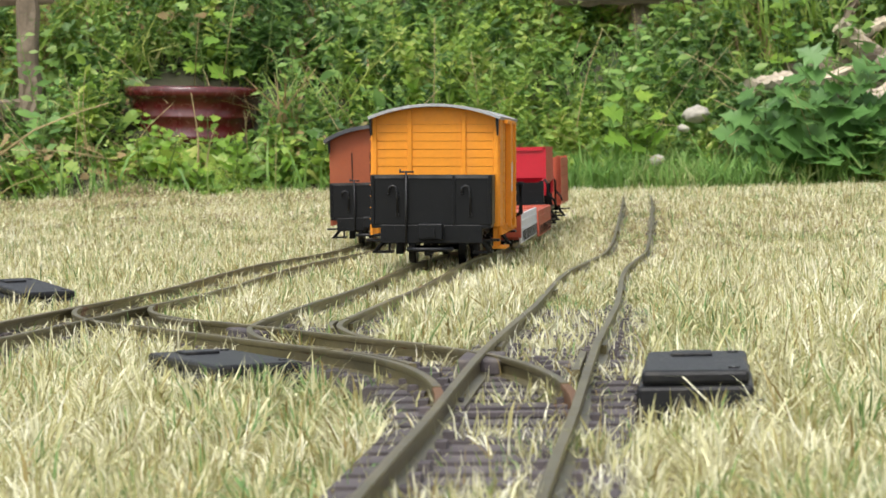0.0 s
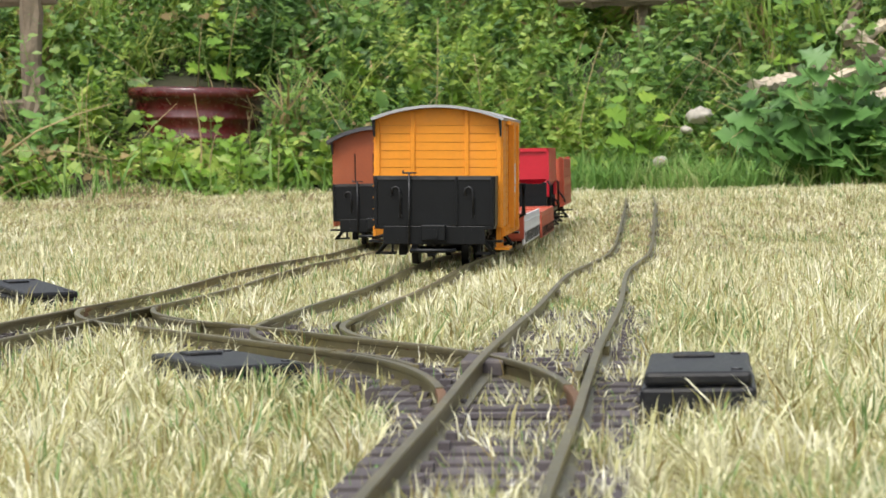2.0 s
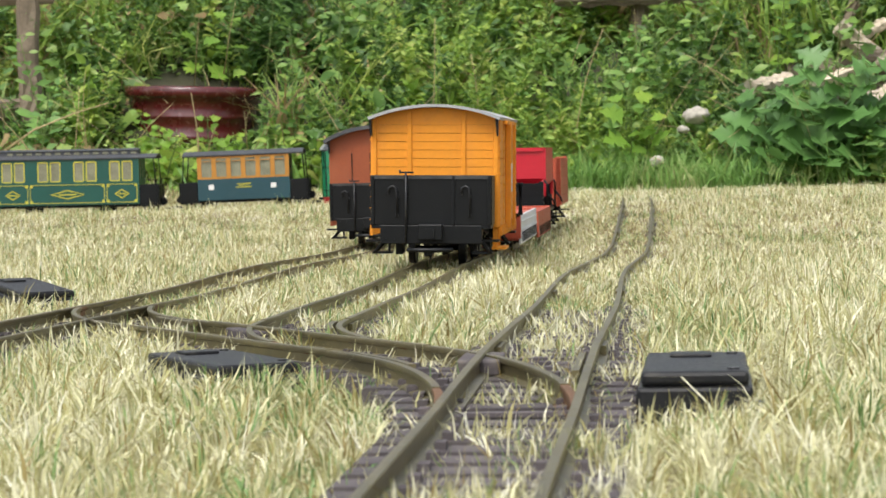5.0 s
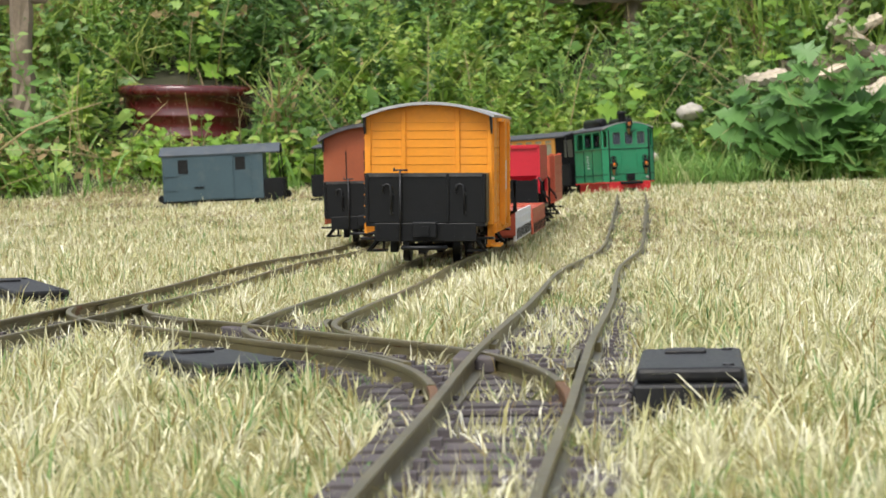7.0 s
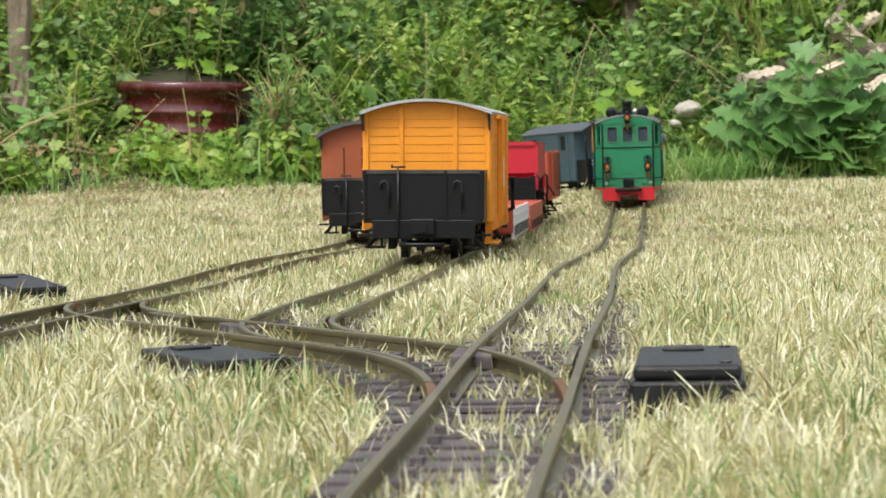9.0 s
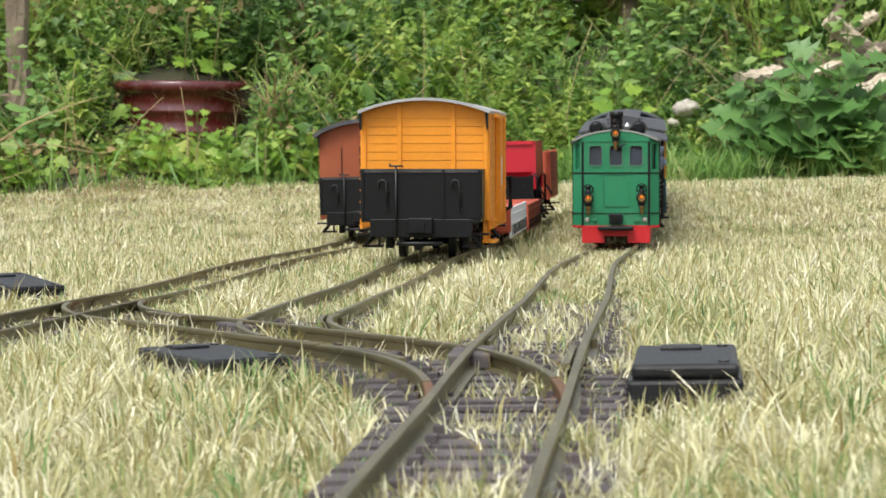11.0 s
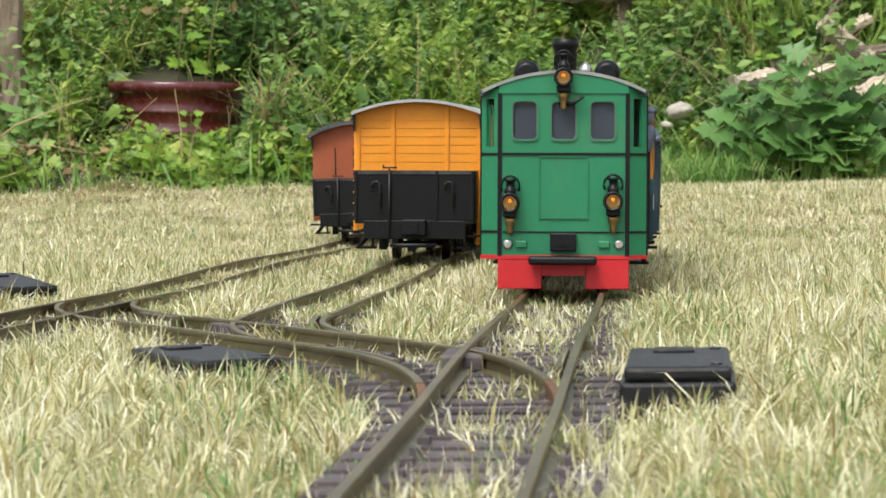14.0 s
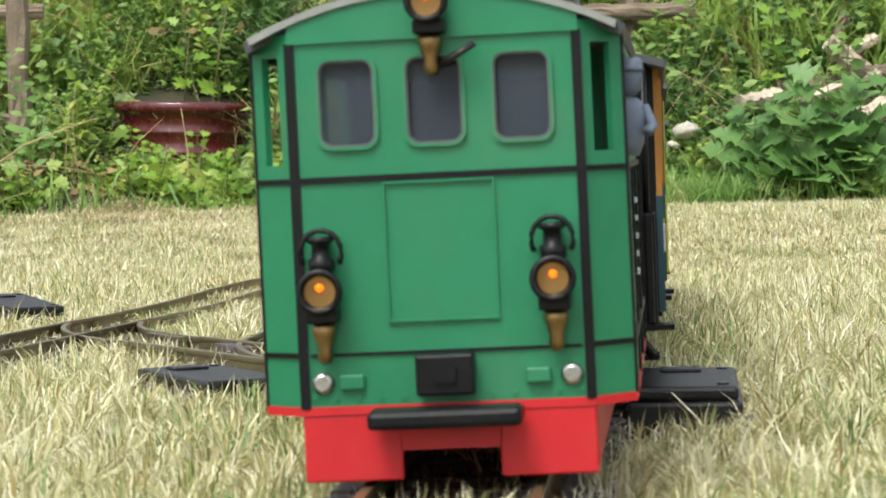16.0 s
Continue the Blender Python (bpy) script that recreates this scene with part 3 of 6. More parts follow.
def build_lawn():
    g = np.random.default_rng(11)
    xs, ys = [], []
    for y0, y1, density in ((.50, .9, 400000), (.9, 1.4, 290000), (1.4, 2.1, 155000), (2.1, 3.0, 84000), (3.0, 4.2, 46000), (4.2, 5.2, 32000), (5.2, 6.15, 32000)):
        w = .185 * y1 + .10
        n = int(density * 2 * w * (y1 - y0))
        x, y = g.uniform(-w, w, n), g.uniform(y0, y1, n)
        keep = np.abs(x) < .185 * y + .08
        xs.append(x[keep])
        ys.append(y[keep])
    x, y = np.concatenate(xs), np.concatenate(ys)
    i, j = np.clip(((x - GX0) / CELL).astype(int), 0, GNX - 1), np.clip(((y - GY0) / CELL).astype(int), 0, GNY - 1)
    d = TRACK_GRID[i, j]
    u = g.random(len(x))
    openness = np.where(y < .76, 1.5, np.where(y < 1.12, .75, np.where(y < 1.35, 1.0, 9.0)))
    openness = np.where((x < -.04) & (y < 1.85), .85, openness)
    tuft = np.clip(.30 + 1.5 * wave(x, y, 60, 3), .05, 1)
    d = np.where(y > 4.3, .09, d)
    keep = np.where(d < .040, u < openness * tuft * 1.4, np.where(d < .052, u < .75, True))
    thick = (y < .785 + .03 * wave(x, y, 90, 4)) & (d < .0205) & (wave(x, y, 130, 6) > -.45)
    keep |= thick & (u < .8)
    short = np.zeros(len(x), bool)
    for mx, my, h in MOTOR_SPOTS:
        a = radians(h)
        px, py = (x - mx) * math.cos(a) - (y - my) * math.sin(a), (x - mx) * math.sin(a) + (y - my) * math.cos(a)
        keep &= ~((np.abs(px) < .024) & (np.abs(py) < .050))
        short |= (np.abs(px) < .045) & (py < 0) & (py > -.085)
    x, y, d, short, thick = x[keep], y[keep], d[keep], short[keep], thick[keep]
    # blades stand in tufts: drawn towards a centre and leaning away from it
    cx, cy = np.floor(x / .021), np.floor(y / .021)
    hx, hy = np.sin(cx * 12.9898 + cy * 78.233) * 43758.5453, np.sin(cx * 39.346 + cy * 11.135) * 24634.6345
    tx, ty = (cx + .15 + .7 * (hx - np.floor(hx))) * .021, (cy + .15 + .7 * (hy - np.floor(hy))) * .021
    free = d > .052
    x, y = np.where(free, x + .42 * (tx - x), x), np.where(free, y + .42 * (ty - y), y)
    away = np.arctan2(y - ty, x - tx)
    out = np.clip(np.hypot(x - tx, y - ty) / .009, 0, 1)
    n = len(x)
    tuft = np.clip(.55 + .6 * wave(x, y, 42, 1) + .3 * wave(x, y, 110, 2), .15, 1.2)
    length = (.009 + .017 * g.random(n) ** 1.3) * (.66 + .48 * tuft)
    length *= np.where((g.random(n) < .03) & (d > .045), 1.5, 1.0)
    length = np.where(d < .045, np.minimum(length, np.interp(y, [1.15, 1.6], [.017, .0108]) + .006 * g.random(n)), length)
    length *= np.interp(y, [1.2, 1.7], [1, .88])
    length = np.where(short, np.minimum(length, .013 + .008 * g.random(n)), length)
    length = np.where(thick, np.maximum(length, .013 + .009 * g.random(n)), length)
    width = (.00020 + .00034 * g.random(n) ** 1.5) * np.interp(y, [.6, 2, 5], [1, 1.25, 1.8])
    width *= np.where(g.random(n) < .06, 1.7, 1.0)
    lean_dir = np.where(g.random(n) < .7, away + g.normal(0, .7, n), g.uniform(0, 2 * np.pi, n)) + .6 * wave(x, y, 14, 5)
    lean = np.where(g.random(n) < .46, g.uniform(1.05, 1.6, n), np.clip(g.normal(.42 + .4 * out, .36, n), .02, 1.45))
    curl = g.uniform(-.3, 1.1, n)
    z = ground_level(x, y) - .001
    dx, dy = np.cos(lean_dir), np.sin(lean_dir)
    face = g.uniform(0, 2 * np.pi, n)
    side = np.stack([np.cos(face) * width, np.sin(face) * width, np.zeros(n)], -1)
    a1, a2, a3 = lean * .5, lean, np.minimum(lean + curl, 1.75)
    p0 = np.stack([x, y, z], -1)
    p1 = p0 + (length * .4)[:, None] * np.stack([np.sin(a1) * dx, np.sin(a1) * dy, np.cos(a1)], -1)
    p2 = p1 + (length * .33)[:, None] * np.stack([np.sin(a2) * dx, np.sin(a2) * dy, np.cos(a2)], -1)
    p3 = p2 + (length * .27)[:, None] * np.stack([np.sin(a3) * dx, np.sin(a3) * dy, np.cos(a3)], -1)
    near = y < 2.1
    vs, fs = [], []
    V = np.stack([p0 - side, p0 + side, p1 - side, p1 + side, p2 - side * .75, p2 + side * .75, p3], 1)[near]
    vs.append(V.reshape(-1, 3))
    base = (np.arange(len(V)) * 7)[:, None]
    fs.append(np.concatenate([base + np.array(t) for t in ((0, 1, 3), (0, 3, 2), (2, 3, 5), (2, 5, 4), (4, 5, 6))]))
    W = np.stack([p0 - side, p0 + side, p2 - side * .8, p2 + side * .8, p3], 1)[~near]
    vs.append(W.reshape(-1, 3))
    base = len(vs[0]) + (np.arange(len(W)) * 5)[:, None]
    fs.append(np.concatenate([base + np.array(t) for t in ((0, 1, 3), (0, 3, 2), (2, 3, 4))]))
    ob = bulk("lawn_grass", np.concatenate(vs), np.concatenate(fs), M_GRASS)
    return tagged(ob, "short dry straw-coloured lawn grass with green patches", "grass", kind="stuff")


build_lawn()

# ---------------------------------------------------------------- bank and its growth
OVAL = np.array([(0, 0, 0), (.22, .28, .06), (.24, .6, .05), (0, 1, -.08), (-.24, .6, .05), (-.22, .28, .06), (0, .5, -.02)], float)
OVAL_F = [(0, 1, 6), (1, 2, 6), (2, 3, 6), (3, 4, 6), (4, 5, 6), (5, 0, 6)]


def lobed_leaf(k=9, lobes=3.0, deep=.32):
    """A leaf outline with rounded lobes and a raised midrib, 1 long."""
    t = np.linspace(0, 1, k)
    w = .44 * np.sin(np.pi * np.clip(t * .93 + .07, 0, 1) ** .75) * (1 + deep * np.sin(2 * np.pi * lobes * t - .6))
    right = np.stack([w, t + .05 * np.cos(2 * np.pi * lobes * t), .08 * w - .12 * t ** 2], -1)
    left = right[1:-1][::-1] * np.array((-1, 1, 1))
    return np.concatenate([right, left, [[0, .45, -.05]]])


LOBE = lobed_leaf()
CUT = lobed_leaf(19, 3.0, .36)
CUT_F = [(k, (k + 1) % (len(CUT) - 1), len(CUT) - 1) for k in range(len(CUT) - 1)]
LOBE_F = [(k, (k + 1) % (len(LOBE) - 1), len(LOBE) - 1) for k in range(len(LOBE) - 1)]
BLADE = np.array([(-.02, 0, 0), (.02, 0, 0), (.018, .5, .03), (-.018, .5, .03), (0, 1, -.12)], float)
BLADE_F = [(0, 1, 2), (0, 2, 3), (3, 2, 4)]


def leaves(places, sizes, tips, g, shape, faces, roll=1.0, facing=-.55):
    """Leaf cards with shape: at places, pointing along tips, turned about that axis."""
    n = len(places)
    t = tips / np.linalg.norm(tips, axis=1, keepdims=True)
    up = np.stack([g.normal(0, .5 * roll, n), g.normal(facing, .5 * roll, n), np.ones(n)], -1)
    s = np.cross(t, up)
    s /= np.linalg.norm(s, axis=1, keepdims=True) + 1e-9
    w = np.cross(s, t)
    V = places[:, None] + sizes[:, None, None] * (shape[None, :, 0:1] * s[:, None] + shape[None, :, 1:2] * t[:, None] + shape[None, :, 2:3] * w[:, None])
    F_ = ((np.arange(n) * len(shape))[:, None, None] + np.array(faces)[None]).reshape(-1, 3)
    return V.reshape(-1, 3), F_


def merge(items):
    vs, fs, k = [], [], 0
    for v, f in items:
        vs.append(v)
        fs.append(f + k)
        k += len(v)
    return np.concatenate(vs), np.concatenate(fs)


POT_AT = (-.60, 6.34)


NARROW = np.array([(0, 0, 0), (.15, .4, .03), (0, 1, -.12), (-.15, .4, .03)], float)
NARROW_F = [(0, 1, 2), (0, 2, 3)]


def build_undergrowth():
    g = np.random.default_rng(21)
    green, fresh, deep, dry = [], [], [], []
    n = 2900
    cx = g.uniform(-1.55, 1.55, n)
    cy = BANK_Y + .02 + 1.2 * g.random(n) ** 1.15
    for k in range(n):
        x, y = cx[k], cy[k]
        if abs(x - POT_AT[0]) < .17 and abs(y - POT_AT[1]) < .17:
            continue
        if wave(np.array(x), np.array(y), 9.0, 4) < -.55:
            continue
        size = g.choice([.011, .016, .025, .040, .058], p=[.26, .28, .24, .15, .07]) * g.uniform(.8, 1.2)
        high = g.uniform(.03, .19) * np.clip((y - BANK_Y) / .25 + .35, .35, 1)
        if x > .25 and y < BANK_Y + .25:
            high *= .45
        beside_pot = abs(x - POT_AT[0]) < .21 and y < POT_AT[1] + .12
        if beside_pot:
            high = min(high, .018)
        if x < -.86 and y < 6.42:
            high = min(high, .03 if y > 6.12 else .09)
        if .15 < x < .78 and 6.2 < y < 6.64:
            high = min(high, .075)
        if x > .60 and 6.12 < y < 6.5:
            high = min(high, .035)
        if x > .62 and y <= 6.12:
            high = min(high, .07)
        foot = x < .2 and y < BANK_Y + .16
        kind = (.3 if foot or beside_pot else 1.0) * g.random() + .18 * float(wave(np.array(x), np.array(y), 7.0, 2))
        patch = float(wave(np.array(x), np.array(y), 5.5, 7)) + g.normal(0, .45)
        heap = deep if patch < -.4 else fresh if patch > .35 else green
        if kind < .40:
            # a mound of broad leaves
            m = int(g.uniform(18, 42) * (.020 / size) ** .75)
            r = g.uniform(.03, .095)
            ang, rad = g.uniform(0, 6.28, m), r * np.sqrt(g.random(m))
            px, py = x + rad * np.cos(ang), y + rad * np.sin(ang) * .8
            h = high * np.sqrt(g.random(m))
            p = np.stack([px, py, ground_level(px, py) + h], -1)
            tips = np.stack([np.cos(ang) + g.normal(0, .4, m), np.sin(ang) * .8 - .5 + g.normal(0, .4, m), g.normal(.05, .5, m)], -1)
            lob = g.random() < .45
            brown = g.random() < .09 + .42 * (x < -.72) * (y < BANK_Y + .15)
            (dry if brown else heap).append(leaves(p, size * g.uniform(.5, 1.3, m) * (.7 if brown else 1), tips, g, LOBE if lob else OVAL, LOBE_F if lob else OVAL_F))
        elif kind < .80 and not beside_pot:
            # feathery spires: narrow leaves along several upright stems
            for _ in range(int(g.integers(2, 5))):
                tall = (.05 + 1.5 * high) * g.uniform(.6, 1.2)
                m = int(14 + 200 * tall)
                t = g.random(m) ** .8
                ax, ay, lx = x + g.normal(0, .03), y + g.normal(0, .025), g.normal(0, .3)
                px, py = ax + lx * tall * t ** 1.6, ay - .12 * tall * t
                p = np.stack([px, py, float(ground_level(ax, ay)) + tall * t], -1)
                ang = g.uniform(0, 6.28, m)
                tips = np.stack([np.cos(ang), np.sin(ang) - .2, g.normal(.35, .5, m)], -1)
                big = g.choice([.022, .034, .050]) * g.uniform(.8, 1.2)
                thin = g.random() < .6
                heap.append(leaves(p, big * (1.15 - .7 * t) * g.uniform(.6, 1.2, m), tips, g, NARROW if thin else OVAL, NARROW_F if thin else OVAL_F))
        else:
            # arching grass
            m = int(g.integers(14, 34))
            ax, ay = x + g.normal(0, .02, m), y + g.normal(0, .02, m)
            p = np.stack([ax, ay, ground_level(ax, ay) - .003], -1)
            tips = np.stack([g.normal(0, .4, m), g.normal(-.2, .35, m), np.ones(m)], -1)
            (dry if g.random() < .16 else fresh).append(leaves(p, (.05 + .9 * high) * g.uniform(.5, 1.3, m), tips, g, BLADE * np.array((.9, 1, 2.4)), BLADE_F))
    ob = bulk("dry_litter", *merge(dry), M_DRYLEAF)
    tagged(ob, "withered brown leaves among the weeds", "dry leaves", kind="stuff")
    ob = bulk("undergrowth", *merge(green), M_LEAF)
    tagged(ob, "dense mixed green weeds and brambles covering the bank", "undergrowth", kind="stuff")
    ob = bulk("undergrowth", *merge(deep), M_DEEP)
    tagged(ob, "deep green feathery weeds in the hollows of the bank", "undergrowth", kind="stuff")
    ob = bulk("undergrowth", *merge(fresh), M_FRESH)
    tagged(ob, "fresh yellow-green weeds and grasses on the bank", "undergrowth", kind="stuff")
    # blades of tall grass at the foot of the bank
    out = []
    for x0, x1, n, hi, dy in ((-1.3, .2, 320, .045, .08), (.15, 1.35, 4600, .080, .16), (-1.2, 1.3, 1500, .12, .75), (-1.2, .3, 200, .04, .10)):
        px = g.uniform(x0, x1, n)
        py = BANK_Y - .05 + dy * g.random(n)
        clear = (np.abs(px - POT_AT[0]) > .22) | (py > 6.5) | (py < 5.97)
        px, py = px[clear], py[clear]
        n = len(px)
        p = np.stack([px, py, ground_level(px, py) - .003], -1)
        tips = np.stack([g.normal(0, .35, n), g.normal(-.15, .3, n), np.ones(n)], -1)
        out.append(leaves(p, hi * g.uniform(.45, 1.25, n), tips, g, BLADE * np.array((1.15, 1, 2.2)), BLADE_F))
    ob = bulk("tall_grass", *merge(out), M_TALLGRASS)
    tagged(ob, "fresh green tall grass along the foot of the bank", "grass", kind="stuff")
    # dead stalks lying among the weeds
    bm = B()
    for _ in range(150):
        x, y = g.uniform(-1.2, 1.2), BANK_Y - .02 + .7 * g.random()
        z = float(ground_level(x, y))
        L, a, e = g.uniform(.05, .26), g.uniform(0, 6.28), g.uniform(.1, 1.3)
        d = Vector((math.cos(a) * math.cos(e), math.sin(a) * math.cos(e) * .5 - .2, math.sin(e)))
        p = Vector((x, y - .03, z + g.uniform(0, .05)))
        tube(bm, [p, p + d * L * .5 + Vector((0, 0, .01)), p + d * L], g.uniform(.0008, .002), 4, .0005)
    tagged(part("dead_stalks", bm, M_TWIG), "dry straw stalks tangled in the weeds", "dry stalks", kind="stuff")


def weed(name, label, x, y, high, leaf, pairs, mat, category="weed", shape="oval", lean=(0, 0), seed=0, spread_=.6, stem=.0025):
    """A weed: a leaning stem with leaves in whorls, larger below."""
    g = np.random.default_rng(seed)
    z = float(ground_level(x, y))
    thing = empty(name, pose(x, y, z))
    pts = [Vector((lean[0] * t ** 1.4 + .006 * math.sin(t * 5 + seed), lean[1] * t ** 1.4, high * t)) for t in np.linspace(0, 1, 8)]
    bm = B()
    tube(bm, pts, stem, 6, stem * .4)
    items = []
    for k in range(pairs):
        t = .12 + .88 * (k + .5) / pairs
        j = min(6, int(t * 7))
        c = pts[j].lerp(pts[j + 1], t * 7 - j)
        for q in range(2 if shape != "rosette" else 3):
            a = k * 1.6 + q * (math.pi if shape != "rosette" else 2.1) + g.normal(0, .3)
            tip = np.array([math.cos(a), math.sin(a), spread_ * g.uniform(-.3, 1.0)])
            size = leaf * (1.15 - .6 * t) * g.uniform(.75, 1.2)
            root = np.array(c) + tip * leaf * .25
            tube(bm, [c, Vector(root)], stem * .4, 4)
            S, SF = (OVAL, OVAL_F) if shape == "oval" else (CUT, CUT_F) if shape == "rosette" else (LOBE, LOBE_F)
            items.append(leaves(root[None], np.array([size]), tip[None], g, S, SF, .5, -.95))
    part("stem", bm, M_STEM, thing)
    bulk("leaves", *merge(items), mat, thing)
    return tagged(thing, label, category, "weeds on the bank")


build_undergrowth()

# ---------------------------------------------------------------- rolling stock: shared pieces


def wheelset(thing, y, r=0.0145, mat=M_BLACK):
    """Two flanged, spoked-looking wheels on an axle; its origin is the axle."""
    bm = B()
    for s in (-1, 1):
        x = s * 0.0205
        lathe(bm, (x - s * .0005, 0, 0), (s, 0, 0), [(0, r + .0022), (.0012, r + .0022), (.0018, r), (.0066, r - .0003), (.0066, r - .003), (.0045, r - .0035), (.0045, .004), (.0066, .0032)], 16)
    cyl(bm, (-.021, 0, 0), (.021, 0, 0), .0022, n=8)
    for s in (-1, 1):
        for k in range(5):
            a = k * 1.2566
            bx(bm, s * .0262 - .0008, s * .0262 + .0008, -.0012, .0012, .003, r - .003, Matrix.Rotation(a, 4, "X"))
    ob = part("wheelset", bm, mat, thing, "dark metal wheels on an axle")
    ob.matrix_basis = pose(0, y, r)
    return ob


def running_gear(thing, L, W=0.10, axle=0.075, steps=True, beam_w=0.093, beam=(.021, .038), mat=M_BLACK):
    """Chassis, buffer beams, axle guards, couplers and footsteps of a two-axle vehicle; returns its wheelsets."""
    bm = B()
    for s in (-1, 1):
        bx(bm, s * .030 - .003, s * .030 + .003, -L / 2 + .004, L / 2 - .004, .022, .034)
        for y in (-axle, axle):
            prism_pts = [(-.012, .030), (.012, .030), (.006, .010), (-.006, .010)]
            v0 = [bm.verts.new((s * .0335, y + a, z)) for a, z in prism_pts]
            v1 = [bm.verts.new((s * .0315, y + a, z)) for a, z in prism_pts]
            for i in range(4):
                bm.faces.new((v0[i], v0[(i + 1) % 4], v1[(i + 1) % 4], v1[i]))
            bm.faces.new(v0)
            bm.faces.new(v1[::-1])
    for y in (-.04, 0, .04):
        bx(bm, -.030, .030, y - .003, y + .003, .024, .032)
    part("underframe", bm, mat, thing)
    for s in (-1, 1):
        for y in (-axle, axle):
            bm = B()
            soft_box(bm, s * .036 - .0035, s * .036 + .0035, y - .0055, y + .0055, .0085, .0195, .001)
            bx(bm, s * .0345 - .001, s * .0345 + .001, y - .018, y + .018, .0225, .0255)
            part("axle_box", bm, mat, thing)
    for s in (-1, 1):
        bm = B()
        y = s * (L / 2 - .0025)
        soft_box(bm, -beam_w / 2, beam_w / 2, y - .0028, y + .0028, beam[0], beam[1], .0008)
        for x in (-.042, -.034, -.026, .026, .034, .042):
            for z in (beam[0] + .004, beam[1] - .004):
                cyl(bm, (x, y + s * .0024, z), (x, y + s * .0036, z), .0011, n=6)
        part("buffer_beam", bm, mat, thing, "black riveted buffer beam")
        bm = B()
        y = s * L / 2
        soft_box(bm, -.011, .011, min(y, y + s * .010), max(y, y + s * .010), beam[0] + .0035, beam[1] + .001, .001)
        bx(bm, -.004, .004, min(y + s * .008, y + s * .0125), max(y + s * .008, y + s * .0125), beam[0] + .006, beam[1] - .003)
        part("coupler_box", bm, mat, thing)
        bm = B()
        tube(bm, [(-.019, y + s * .004, .016), (-.019, y + s * .017, .016), (-.012, y + s * .021, .016), (.012, y + s * .021, .016), (.019, y + s * .017, .016), (.019, y + s * .004, .016)], .0022, 6)
        bx(bm, -.003, .003, min(y, y + s * .02), max(y, y + s * .02), .012, .0155)
        part("coupler_loop", bm, mat, thing)
        if steps:
            for e in (-1, 1):
                bm = B()
                bx(bm, e * .046 - .009, e * .046 + .009, min(y - s * .030, y - s * .012), max(y - s * .030, y - s * .012), .0115, .0135)
                bx(bm, e * .052 - .009, e * .052 + .009, min(y - s * .030, y - s * .012), max(y - s * .030, y - s * .012), .0225, .0245)
                bx(bm, e * .040 - .001, e * .040 + .001, y - s * .021 - .002, y - s * .021 + .002, .012, .030)
                tube(bm, [(e * .036, y - s * .014, .034), (e * .044, y - s * .013, .024), (e * .053, y - s * .012, .0125)], .0016, 6)
                tube(bm, [(e * .036, y - s * .028, .034), (e * .044, y - s * .029, .024), (e * .053, y - s * .030, .0125)], .0016, 6)
                part("footstep", bm, mat, thing)
    return [wheelset(thing, y) for y in (-axle, axle)]


def arc_points(half, eave, crown, n=14):
    """Points of a shallow arched roof from one eave to the other."""
    rise = crown - eave
    R = (half ** 2 + rise ** 2) / (2 * rise)
    a = math.asin(half / R)
    return [(R * math.sin(-a + 2 * a * k / n), crown - R + R * math.cos(-a + 2 * a * k / n)) for k in range(n + 1)]


def arched_roof(bm, half, eave, crown, y0, y1, t=.0026):
    top = arc_points(half, eave, crown)
    low = [(x * .985, z - t) for x, z in top]
    prism(bm, top + low[::-1], y0, y1)


def gable(bm, half, z0, eave, crown, y0, y1):
    prism(bm, [(-half, z0)] + arc_points(half, eave, crown) + [(half, z0)], y0, y1)


def plank_mesh(w, h, t, name="plank"):
    bm = B()
    c = .00024
    prism(bm, [(-w / 2, c), (-w / 2, h - c), (w / 2, h - c), (w / 2, c)], -t, 0)
    me = bpy.data.meshes.new(name)
    bmesh.ops.recalc_face_normals(bm, faces=bm.faces)
    bm.to_mesh(me)
    bm.free()
    return me


def put_mesh(name, me, mat, parent, m):
    if not me.materials:
        me.materials.append(mat)
    ob = new(name, me)
    ob.parent = parent
    ob.matrix_basis = m
    return ob


